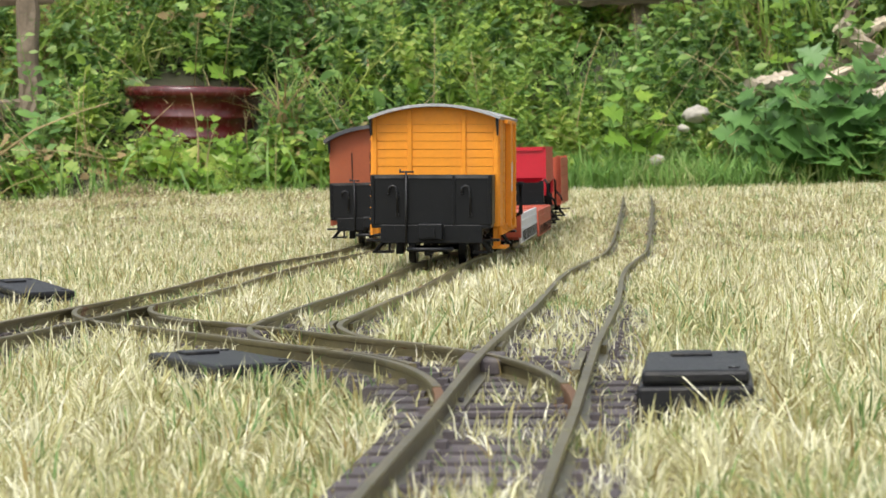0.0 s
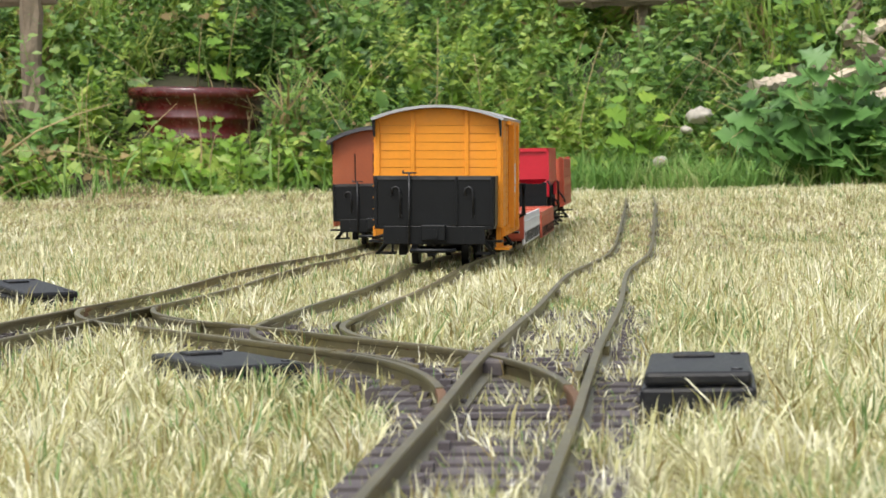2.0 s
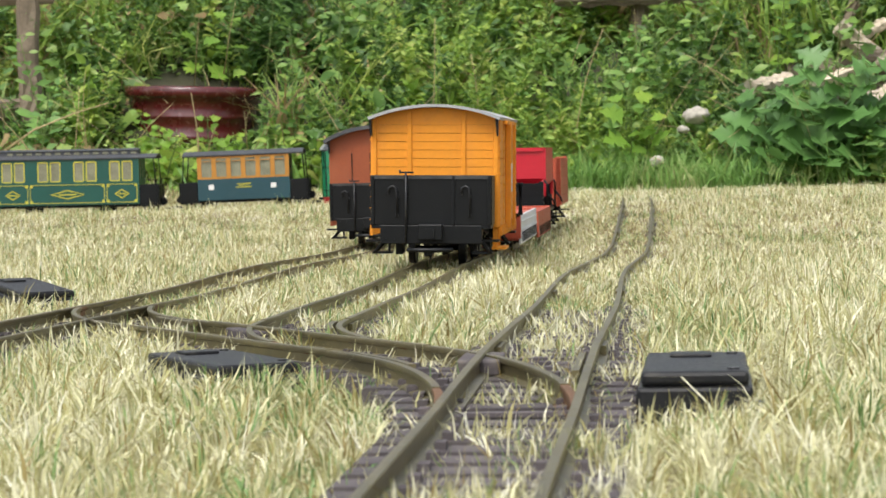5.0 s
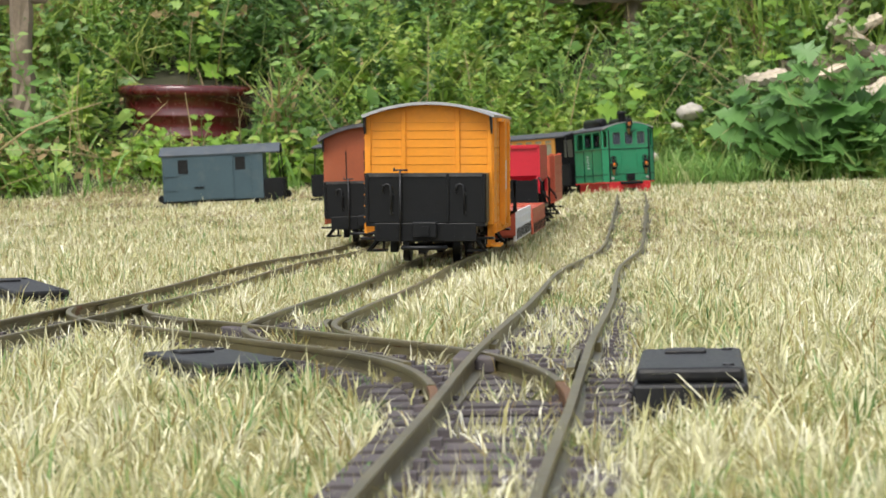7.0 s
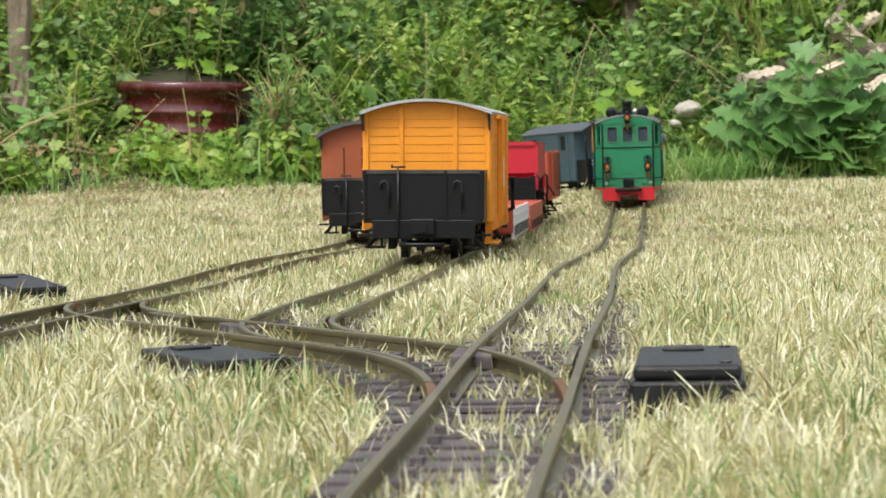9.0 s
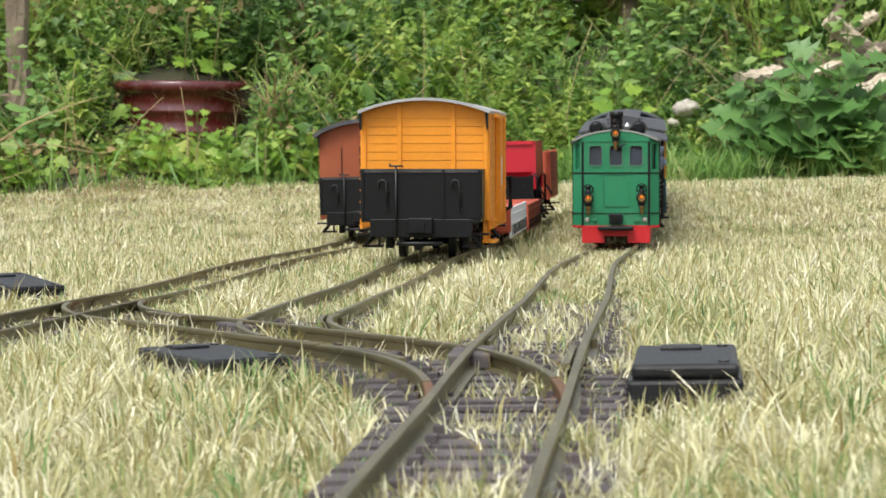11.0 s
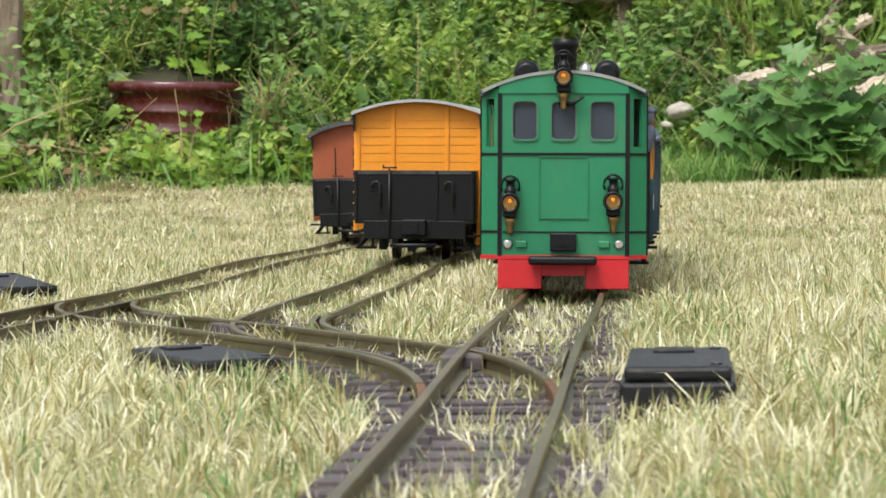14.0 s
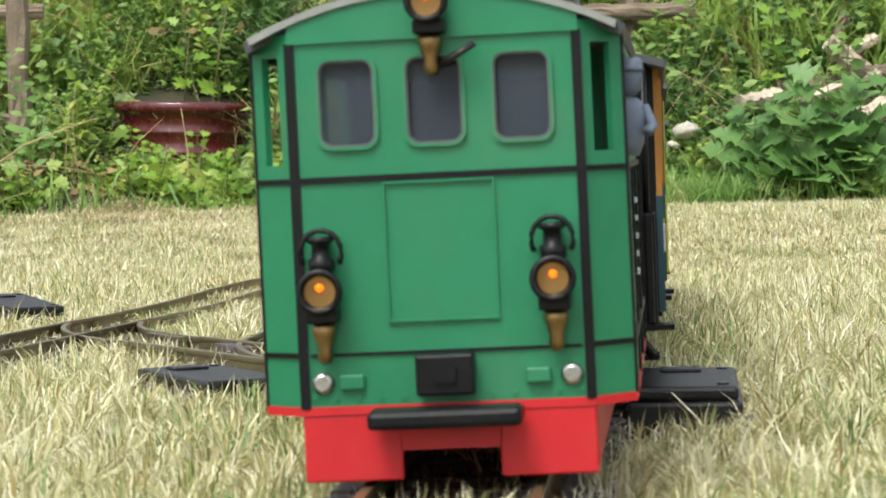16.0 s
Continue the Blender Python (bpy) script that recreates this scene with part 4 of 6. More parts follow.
def end_platform(thing, y_end, s, depth, half=.0545, z0=.038, z1=.083, mat=M_BLACK, fittings=True):
    """The black sheet-iron end of an open platform, its two wings, ribs, grab hooks and brake rod. s: -1 front, 1 back."""
    bm = B()
    soft_box(bm, -half, half, min(y_end, y_end - s * .002), max(y_end, y_end - s * .002), z0, z1, .0006)
    part("platform_end", bm, mat, thing, "black sheet-iron platform end")
    for x in (-half + .0015, -.0225, .0205, half - .0015):
        bm = B()
        soft_box(bm, x - .0013, x + .0013, min(y_end - s * .001, y_end + s * .0016), max(y_end - s * .001, y_end + s * .0016), z0, z1, .0005)
        part("platform_rib", bm, mat, thing)
    # on fitted platforms the capping carries a painted rim highlight
    bm = B()
    bx(bm, -half, half, min(y_end - s * .001, y_end + s * .0012), max(y_end - s * .001, y_end + s * .0012), z1 - .003, z1 + .0004)
    part("platform_capping", bm, M_RIM_HIGHLIGHT if fittings else mat, thing)
    for e in (-1, 1):
        bm = B()
        ya, yb = y_end - s * .002, y_end - s * depth
        soft_box(bm, e * half - .001, e * half + .001, min(ya, yb), max(ya, yb), z0, z1, .0005)
        part("platform_side", bm, mat, thing)
    bm = B()
    bx(bm, -half, half, min(y_end, y_end - s * depth), max(y_end, y_end - s * depth), z0 - .003, z0)
    part("platform_floor", bm, mat, thing)
    if not fittings:
        return
    for x in (-.035, .0315):
        bm = B()
        yk = y_end + s * .003
        tube(bm, [(x - .0035, yk, z1 - .016), (x - .003, yk, z1 - .011), (x, yk, z1 - .0095), (x + .003, yk, z1 - .011), (x + .0042, yk, z1 - .018), (x + .0042, yk, z1 - .037)], .0011, 6)
        cyl(bm, (x - .0035, yk, z1 - .016), (x - .0035, y_end, z1 - .017), .0011, n=6)
        for z in (z1 - .019, z1 - .036):
            cyl(bm, (x + .0042, yk + s * .0005, z), (x + .0042, y_end, z), .0017, n=6)
        part("grab_hook", bm, M_DARKMETAL, thing)
    bm = B()
    x = -.0225
    cyl(bm, (x, y_end + s * .004, z0 - .018), (x, y_end + s * .004, z1 + .003), .0009, n=8)
    tube(bm, [(x - .006, y_end + s * .004, z1 + .0028), (x, y_end + s * .004, z1 + .003), (x + .007, y_end + s * .004, z1 + .0030)], .0009, 6)
    cyl(bm, (x - .0055, y_end + s * .004, z1 + .0025), (x - .0055, y_end + s * .004, z1 + .0055), .0008, n=6)
    part("brake_rod", bm, M_DARKMETAL, thing, "dark brake spindle with a crank")


def box_wagon(name, label, m, paint, groove, roof_mat, L=.30, half=.0585, eave=.137, crown=.1485, over=.003, thick=.0026, plain_end=False):
    """A covered wagon of horizontal planks with an open brakeman's platform at its front."""
    thing = empty(name, m)
    running_gear(thing, L)
    y0, y1 = -L / 2 + .042, L / 2 - .004
    z0 = .036
    bm = B()
    gable(bm, half - .0022, z0, eave - .002, crown - .0035, y0 + .0012, y1 - .0012)
    part("body_core", bm, groove, thing, "dark grooves behind the planks")
    # end planks, each its own board
    ph = .0078
    rows_ = int((eave - z0) / ph)
    if plain_end:
        bm = B()
        gable(bm, half - .001, z0, eave - .001, crown - .0035, y0 - .0012, y0 + .001)
        part("end_panel", bm, paint, thing)
        for x in (-.030, -.006):
            bm = B()
            bx(bm, x - .0006, x + .0006, y0 - .0022, y0 - .001, .085, .122)
            part("handrail", bm, M_BLACK, thing)
    else:
        me = plank_mesh(2 * half - .008, ph, .0022)
        bm = B()
        prism(bm, [(-half + .003, z0 + rows_ * ph)] + arc_points(half - .003, eave - .001, crown - .003) + [(half - .003, z0 + rows_ * ph)], y0 - .0014, y0 + .0008)
        part("gable_board", bm, paint, thing)
        for k in range(rows_):
            w = 1.0
            put_mesh("plank", me, paint, thing, pose(0, y0 + .0008, z0 + k * ph) @ Matrix.Diagonal((w, 1, 1, 1)))
        for x, w in ((-half + .0022, .0046), (-.0235, .0042), (.0265, .0042), (half - .0022, .0046)):
            bm = B()
            top = eave + (0.0 if abs(x) > .04 else .0055)
            soft_box(bm, x - w / 2, x + w / 2, y0 - .0034, y0 + .001, z0 - .001, top, .0006)
            for z in np.arange(z0 + .006, top - .004, .0105):
                cyl(bm, (x, y0 - .0032, z), (x, y0 - .0042, z), .0008, n=6)
            part("end_post", bm, paint, thing)
    # side boards, posts and sliding doors
    side = plank_mesh(y1 - y0 - .004, ph, .0022, "side_plank")
    for s in (-1, 1):
        for k in range(rows_ + 1):
            put_mesh("side_plank", side, paint, thing, pose(s * (half - .0012), (y0 + y1) / 2, z0 + k * ph) @ pose(0, 0, 0, 0, 0, 90 * s) @ Matrix.Diagonal((1, 1, min(1, (eave - z0 - k * ph) / ph), 1)))
        for y in (y0 + .002, y0 + .055, -.015 + (y0 + y1) / 2 + .06, y1 - .055, y1 - .002):
            bm = B()
            soft_box(bm, s * half - .0014, s * half + .0016, y - .0024, y + .0024, z0 - .001, eave, .0005)
            for z in np.arange(z0 + .006, eave - .004, .0105):
                cyl(bm, (s * (half + .0014), y, z), (s * (half + .0024), y, z), .0008, n=6)
            part("side_post", bm, paint, thing)
        bm = B()
        holed(bm, (y0 + y1) / 2 - .036, (y0 + y1) / 2 + .036, z0 + .003, eave - .006, min(s * (half + .001), s * (half + .004)), max(s * (half + .001), s * (half + .004)), (), "y")
        part("sliding_door", bm, paint, thing)
        bm = B()
        bx(bm, min(s * (half + .0042), s * (half + .0052)), max(s * (half + .0042), s * (half + .0052)), (y0 + y1) / 2 - .030, (y0 + y1) / 2 + .004, z0 + .030, z0 + .058)
        part("label_plate", bm, M_WHITE, thing, "pale plate on the door")
        bm = B()
        bx(bm, min(s * (half + .0015), s * (half + .0055)), max(s * (half + .0015), s * (half + .0055)), (y0 + y1) / 2 - .080, (y0 + y1) / 2 + .045, eave - .0065, eave - .003)
        part("door_rail", bm, paint, thing)
        for y in ((y0 + y1) / 2 - .036, (y0 + y1) / 2 + .036):
            bm = B()
            soft_box(bm, min(s * (half + .001), s * (half + .0065)), max(s * (half + .001), s * (half + .0065)), y - .003, y + .003, z0 - .004, eave - .004, .0006)
            for z in np.arange(z0 + .006, eave - .008, .0105):
                cyl(bm, (s * (half + .0062), y, z), (s * (half + .0072), y, z), .0008, n=6)
            part("door_post", bm, paint, thing)
        bm = B()
        for y in np.arange(y0 + .01, y1 - .01, .012):
            bx(bm, min(s * half, s * (half + .003)), max(s * half, s * (half + .003)), y - .002, y + .002, z0 - .009, z0)
        part("sill_bracket", bm, paint, thing)
        bm = B()
        tube(bm, [(s * (half + .002), y1 - .03, z0 + .035), (s * (half + .008), y1 - .03, z0 + .037), (s * (half + .008), y1 - .03, z0 + .006), (s * (half + .002), y1 - .03, z0 + .004)], .0028, 6)
        part("grab_iron", bm, M_BLACK, thing)
    bm = B()
    gable(bm, half - .001, z0, eave - .001, crown - .0035, y1 - .002, y1)
    part("end_panel", bm, paint, thing)
    bm = B()
    arched_roof(bm, half + over, eave - .0005, crown, y0 - .014, y1 + .006, thick)
    part("roof", bm, roof_mat, thing)
    for s in (-1, 1):
        bm = B()
        prism(bm, [(s * half - .0022, eave - .001), (s * half + .0005, eave - .001), (s * half + .0005, eave - .018), (s * half - .0008, eave - .018)], y0 - .012, y0 - .004)
        part("roof_bracket", bm, M_BLACK, thing, "dark roof bracket")
    for s in () if plain_end else (1,):
        bm = B()
        bx(bm, min(s * (half - .006), s * (half + .007)), max(s * (half - .006), s * (half + .007)), y0 + .002, y0 + .050, .0145, .0168)
        for y in (y0 + .006, y0 + .046):
            bx(bm, min(s * (half - .005), s * (half - .001)), max(s * (half - .005), s * (half - .001)), y - .002, y + .002, .0145, z0)
        part("side_step", bm, paint, thing)
    end_platform(thing, -L / 2, -1, .042)
    return thing


def in_siding(offset_x, y, heading=HEAD, roll=0.0, lift=0.0):
    return pose(offset_x, y, float(rail_level(offset_x, y)) + lift, 0, roll, -heading)


def low_wagon(name, label, m, paint, L=.33, half=.063, z0=.024, z1=.045, ribs=M_BLACK, deck=M_BRICK):
    """A low-sided open wagon."""
    thing = empty(name, m)
    running_gear(thing, L, steps=False)
    bm = B()
    bx(bm, -half + .0028, half - .0028, -L / 2 + .005, L / 2 - .005, z0 - .006, z1 - .002)
    part("deck", bm, deck, thing, "brick-red plank deck")
    for s in (-1, 1):
        for k in range(3):
            bm = B()
            ya = -L / 2 + .004 + k * (L - .008) / 3
            yb = ya + (L - .008) / 3 - .002
            soft_box(bm, min(s * (half - .0025), s * half), max(s * (half - .0025), s * half), ya, yb, z0 - .010, z1, .0006)
            for q in range(2):
                zz = z0 + .004 + q * .009
                bx(bm, min(s * half, s * (half + .0008)), max(s * half, s * (half + .0008)), ya, yb, zz, zz + .0012)
            part("side_board", bm, paint, thing)
        for y in np.arange(-L / 2 + .02, L / 2 - .01, .026):
            bm = B()
            bx(bm, min(s * (half + .0004), s * (half + .0012)), max(s * (half + .0004), s * (half + .0012)), y - .0016, y + .0016, z0 - .008, z0 + .003)
            part("stake_pocket", bm, ribs, thing)
        bm = B()
        soft_box(bm, -half, half, min(s * (L / 2 - .004), s * (L / 2 - .001)), max(s * (L / 2 - .004), s * (L / 2 - .001)), z0 - .004, z1, .0006)
        part("end_board", bm, deck, thing)
    return tagged(thing, label, "model wagon", "parked model wagons")


def hopper_wagon(m):
    L, half = .27, .052
    thing = empty("hopper_wagon", m)
    running_gear(thing, L)
    z0, zm, z1 = .060, .076, .122
    bm = B()
    # hollow tub: upright upper sides, sloping ends below
    outer = [(-half, z1), (-half, zm), (-.022, z0 - .014), (.022, z0 - .014), (half, zm), (half, z1)]
    inner = [(half - .003, z1), (half - .003, zm + .001), (.020, z0 - .011), (-.020, z0 - .011), (-half + .003, zm + .001), (-half + .003, z1)]
    prism(bm, outer + inner, -L / 2 + .030, L / 2 - .030)
    part("tub", bm, M_HOPPER, thing)
    for s in (-1, 1):
        bm = B()
        y = s * (L / 2 - .030)
        bx(bm, -half, half, min(y, y - s * .003), max(y, y - s * .003), zm + .004, z1)
        bx(bm, -half, half, min(y, y + s * .003), max(y, y + s * .003), z1 - .005, z1)
        for x in (-half + .002, 0, half - .002):
            bx(bm, x - .002, x + .002, min(y, y + s * .003), max(y, y + s * .003), zm - .02, z1)
        for x in (-half + .002, half - .002):
            for z in np.arange(zm, z1 - .006, .008):
                cyl(bm, (x, y + s * .003, z), (x, y + s * .0042, z), .0009, n=6)
        part("tub_end", bm, M_HOPPER, thing)
        bm = B()
        v = [bm.verts.new(p) for p in ((-half + .003, y - s * .001, zm + .004), (half - .003, y - s * .001, zm + .004), (.020, y - s * .028, z0 - .012), (-.020, y - s * .028, z0 - .012))]
        w = [bm.verts.new((q.co.x, q.co.y - s * .003, q.co.z)) for q in v]
        bm.faces.new(v)
        bm.faces.new(w[::-1])
        for i in range(4):
            bm.faces.new((v[i], v[(i + 1) % 4], w[(i + 1) % 4], w[i]))
        part("slope_sheet", bm, M_HOPPER, thing)
        bm = B()
        y = s * (L / 2 - .012)
        bx(bm, -half + .008, half - .008, y - .001, y + .001, .040, .070)
        for z in (.044, .058, .070):
            bx(bm, -half + .004, half - .004, y - .002, y + .002, z, z + .004)
        for x in (-half + .006, 0, half - .006):
            bx(bm, x - .003, x + .003, y - .003, y + .003, .036, .076)
        lathe(bm, (0, y, .068), (0, s, 0), [(0, .009), (.002, .010), (.006, .010), (.006, .006), (.003, .006)], 14)
        part("end_frame", bm, M_BLACK, thing, "black steel end frame with a hand wheel")
        for e in (-1, 1):
            bm = B()
            x = e * (half + .002)
            tube(bm, [(x, y, .036), (x, y, .072), (x - e * .004, y, .078)], .0018, 6)
            tube(bm, [(x, y, .060), (x + e * .008, y - s * .006, .050), (x + e * .010, y - s * .008, .044)], .0014, 6)
            part("brake_lever", bm, M_BLACK, thing)
    bm = B()
    bx(bm, -half, half, -L / 2 + .004, L / 2 - .004, .034, .038)
    part("deck", bm, M_BLACK, thing)
    return tagged(thing, "bright red hopper wagon with black steel underframe, parked", "model wagon", "parked model wagons")


def high_wagon(m):
    L, half, z0, z1 = .28, .056, .036, .106
    thing = empty("open_wagon", m)
    running_gear(thing, L)
    me = plank_mesh(2 * half, .0135, .003)
    sd = plank_mesh(L - .008, .0135, .003, "side_plank")
    for k in range(5):
        for s in (-1, 1):
            put_mesh("plank", me, M_BRICK, thing, pose(0, s * (L / 2 - .004), z0 + k * .0137) @ pose(0, 0, 0, 0, 0, 0 if s < 0 else 180))
            put_mesh("side_plank", sd, M_BRICK, thing, pose(s * half, 0, z0 + k * .0137) @ pose(0, 0, 0, 0, 0, 90 * s))
    for s in (-1, 1):
        for x in (-half + .002, -.018, .018, half - .002):
            bm = B()
            y = s * (L / 2 - .003)
            bx(bm, x - .002, x + .002, y - .002, y + .002, z0 - .002, z1 + .001)
            part("end_post", bm, M_BRICK, thing)
        for y in (-L / 2 + .006, -.05, .05, L / 2 - .006):
            bm = B()
            bx(bm, min(s * half, s * (half + .002)), max(s * half, s * (half + .002)), y - .002, y + .002, z0 - .002, z1 + .001)
            part("side_post", bm, M_BRICK, thing)
    bm = B()
    bx(bm, -half + .003, half - .003, -L / 2 + .008, L / 2 - .008, z0 - .002, z0 + .002)
    part("floor", bm, M_BLACK, thing)
    return tagged(thing, "brick-red planked open wagon at the end of the parked row", "model wagon", "parked model wagons")


w = box_wagon("covered_wagon", "", in_siding(S2(2.51), 2.51, roll=1.2), M_ORANGE, M_GROOVE, M_LIGHTGREY)
tagged(w, "orange planked covered wagon with black end platform and pale grey roof", "model wagon", "parked model wagons")
w = box_wagon("covered_wagon", "", in_siding(*BROWN_AT, lift=-.003), M_BROWN, M_BROWN, M_ROOF, plain_end=True, over=.0075, thick=.005, eave=.140, crown=.158)
tagged(w, "red-brown covered wagon with black end platform and slate roof", "model wagon", "parked model wagons")
low_wagon("flat_wagon", "pale grey low-sided wagon with short side stakes", in_siding(S2(2.87), 2.87), M_GREYPANEL, L=.33)
low_wagon("flat_wagon", "brick-red low-sided wagon with dark stake pockets", in_siding(S2(3.23), 3.23), M_BRICK, L=.32)
hopper_wagon(in_siding(S2(3.63), 3.63))
high_wagon(in_siding(S2(3.97), 3.97))

# ---------------------------------------------------------------- the moving train


def headlamp(thing, x, y, z, big=1.0):
    lamp = B()
    lathe(lamp, (x, y + .010, z), (0, -1, 0), [(0, .0048 * big), (.008, .0056 * big), (.010, .0062 * big), (.012, .0062 * big), (.012, .0046 * big), (.0085, .0040 * big)], 16)
    soft_box(lamp, x - .0042, x + .0042, y + .001, y + .010, z - .0085, z - .0048, .0006)
    body = part("headlamp", lamp, M_BLACK, thing, "black oil lamp with an amber bulb")
    bm = B()
    lathe(bm, (x, y + .0013, z), (0, -1, 0), [(0, .0038), (.0008, .0043)], 14)
    part("reflector", bm, M_REFLECT, body)
    bm = B()
    lathe(bm, (x, y + .0014, z + .0011), (0, -1, 0), [(0, .0006), (.0010, .0011), (.0022, .0010), (.0030, .0004)], 10)
    part("bulb", bm, M_LAMP, body, "glowing amber bulb")
    bm = B()
    lathe(bm, (x, y - .0019, z), (0, -1, 0), [(0, .0050 * big), (.0006, .0050 * big)], 16)
    lens = part("lens", bm, M_LENS, body, "clear lamp glass")
    lens.visible_shadow = False
    bm = B()
    lathe(bm, (x, y + .006, z + .005), (0, 0, 1), [(0, .0034), (.003, .0036), (.004, .0024), (.0075, .0024), (.008, .0036), (.0095, .0034)], 10)
    part("lamp_chimney", bm, M_BLACK, body)
    bm = B()
    tube(bm, [(x + .0056 * math.cos(a), y + .006, z + .010 + .0062 * math.sin(a)) for a in np.linspace(-.5, math.pi + .5, 12)], .0008, 6)
    part("lamp_handle", bm, M_BLACK, body)
    bm = B()
    lathe(bm, (x, y + .006, z - .0085), (0, 0, -1), [(0, .0026), (.002, .0034), (.004, .0028), (.007, .0018), (.009, .0022), (.011, .0012)], 10)
    part("lamp_foot", bm, M_BRASS, body, "worn brass lamp bracket")


def tram_engine():
    L, half, flat = .220, .050, .039
    thing = empty("tram_locomotive")
    y0, y1 = -L / 2, L / 2
    z0, zw, ze, zc = .0245, .086, .124, .1345
    back = .010
    outline = [(-flat, y0), (flat, y0), (half, y0 + back), (half, y1 - back), (flat, y1), (-flat, y1), (-half, y1 - back), (-half, y0 + back)]

    def front_z(x):
        return ze + (zc - ze) * (1 - (x / half) ** 2)
    for s, yy in ((-1, y0), (1, y1)):
        ya, yb = min(yy, yy - s * .0025), max(yy, yy - s * .0025)
        bm = B()
        wins = [(x - .0072, x + .0072, .0951, .1173) for x in (-.0235, 0.0, .0235)]
        holed(bm, -flat, flat, z0, ze, ya, yb, wins)
        arc = [(x, z) for x, z in arc_points(half, ze, zc) if abs(x) < flat - .001]
        prism(bm, [(-flat, ze)] + [(-flat, front_z(flat))] + arc + [(flat, front_z(flat)), (flat, ze)], ya, yb)
        face = part("front_plate" if s < 0 else "rear_plate", bm, M_GREEN, thing)
        for x in (-.0235, 0.0, .0235):
            bm = B()
            ring_frame(bm, x, .1062, .0150, .0232, min(yy + s * .0012, yy - s * .001), max(yy + s * .0012, yy - s * .001), .0009, .0032)
            part("window_rim", bm, M_GREEN_DUST, face)
            bm = B()
            ring_frame(bm, x, .1062, .0139, .0221, min(yy + s * .0009, yy - s * .0012), max(yy + s * .0009, yy - s * .0012), .0006, .0028)
            part("gasket", bm, M_GASKET, face, "grey rubber window gasket")
            bm = B()
            bx(bm, x - .0072, x + .0072, yy - s * .0020 - .0003, yy - s * .0020 + .0003, .0951, .1173)
            part("pane", bm, M_LOCOGLASS, face, "dusty clear window pane").visible_shadow = False
        for e in (-1, 1):
            bm = B()
            bx(bm, e * .0385 - .0013, e * .0385 + .0013, min(yy, yy + s * .0008), max(yy, yy + s * .0008), z0, .123)
            part("lining", bm, M_BLACK, face, "black lining strip")
        bm = B()
        bx(bm, -flat, flat, min(yy, yy + s * .0009), max(yy, yy + s * .0009), zw - .0008, zw + .0008)
        part("lining", bm, M_BLACK, face, "black lining strip")
        bm = B()
        bx(bm, -flat + .0025, flat - .0025, min(yy, yy + s * .0007), max(yy, yy + s * .0007), .0385, .0393)
        part("lining", bm, M_BLACK, face, "black lining strip")
        bm = B()
        bx(bm, -flat, flat, min(yy, yy + s * .0011), max(yy, yy + s * .0011), .1226, .1236)
        holed(bm, -.0150, .0150, .047, .0848, min(yy, yy + s * .0011), max(yy, yy + s * .0011), [(-.0144, .0144, .0476, .0842)])
        part("hatch", bm, M_GREEN, face, "flush green hatch outline")
        for x in (-.0335, .0335):
            bm = B()
            lathe(bm, (x, yy, .0315), (0, s, 0), [(0, .0030), (.0012, .0030), (.0022, .0020)], 12)
            part("washout_plug", bm, M_STEEL, face, "round steel plug")
        for x in (-.0255, .0245):
            bm = B()
            soft_box(bm, x - .0033, x + .0033, min(yy, yy + s * .0022), max(yy, yy + s * .0022), .0295, .0335, .0005)
            part("lamp_iron", bm, M_GREEN, face)
        bm = B()
        for x in np.arange(-.036, .0361, .006):
            cyl(bm, (x, yy, z0 + .0025), (x, yy + s * .0007, z0 + .0025), .0006, n=6)
        part("rivets", bm, M_GREEN, face)
    # cant corners and sides with openings
    for e in (-1, 1):
        for s, yy in ((-1, y0), (1, y1)):
            a, b = Vector((e * flat, yy, 0)), Vector((e * half, yy - s * back, 0))
            d, n_ = (b - a), Vector((e * .6, s * .6, 0)).normalized() * .0022
            for za, zb, f0, f1 in ((z0, .0905, 0, 1), (.1195, .1255, 0, 1), (.0905, .1195, 0, .28), (.0905, .1195, .74, 1)):
                bm = B()
                p, q = a + d * f0, a + d * f1
                v = [bm.verts.new((w_.x, w_.y, z)) for z in (za, zb) for w_ in (p, q, q - n_, p - n_)]
                for f in ((0, 1, 2, 3), (4, 7, 6, 5), (0, 4, 5, 1), (1, 5, 6, 2), (2, 6, 7, 3), (3, 7, 4, 0)):
                    bm.faces.new([v[i] for i in f])
                part("corner_plate" if f1 - f0 == 1 else "corner_pillar", bm, M_GREEN, thing)
            for z in (zw, .039):
                bm = B()
                v = [bm.verts.new((w_.x, w_.y, zz)) for zz in (z - .0007, z + .0007) for w_ in (a + n_ * .3, b + n_ * .3, b - n_ * .2, a - n_ * .2)]
                for f in ((0, 1, 2, 3), (4, 7, 6, 5), (0, 4, 5, 1), (1, 5, 6, 2), (2, 6, 7, 3), (3, 7, 4, 0)):
                    bm.faces.new([v[i] for i in f])
                part("corner_lining", bm, M_BLACK, thing)
        bm = B()
        xa, xb = min(e * half, e * (half - .0022)), max(e * half, e * (half - .0022))
        ya, yb = y0 + back, y1 - back
        holed(bm, ya, yb, z0, ze, xa, xb, [(ya + .012, ya + .066, zw + .003, .1185), (ya + .072, ya + .128, zw + .003, .1185), (ya + .134, yb - .012, zw + .003, .1185)], "y")
        side = part("side_plate", bm, M_GREEN, thing)
        for y in (ya + .001, ya + .069, ya + .131, yb - .001):
            bm = B()
            bx(bm, min(e * half, e * (half + .0009)), max(e * half, e * (half + .0009)), y - .001, y + .001, z0, ze if y in (ya + .001, yb - .001) else zw)
            part("lining", bm, M_BLACK, side, "black lining strip")
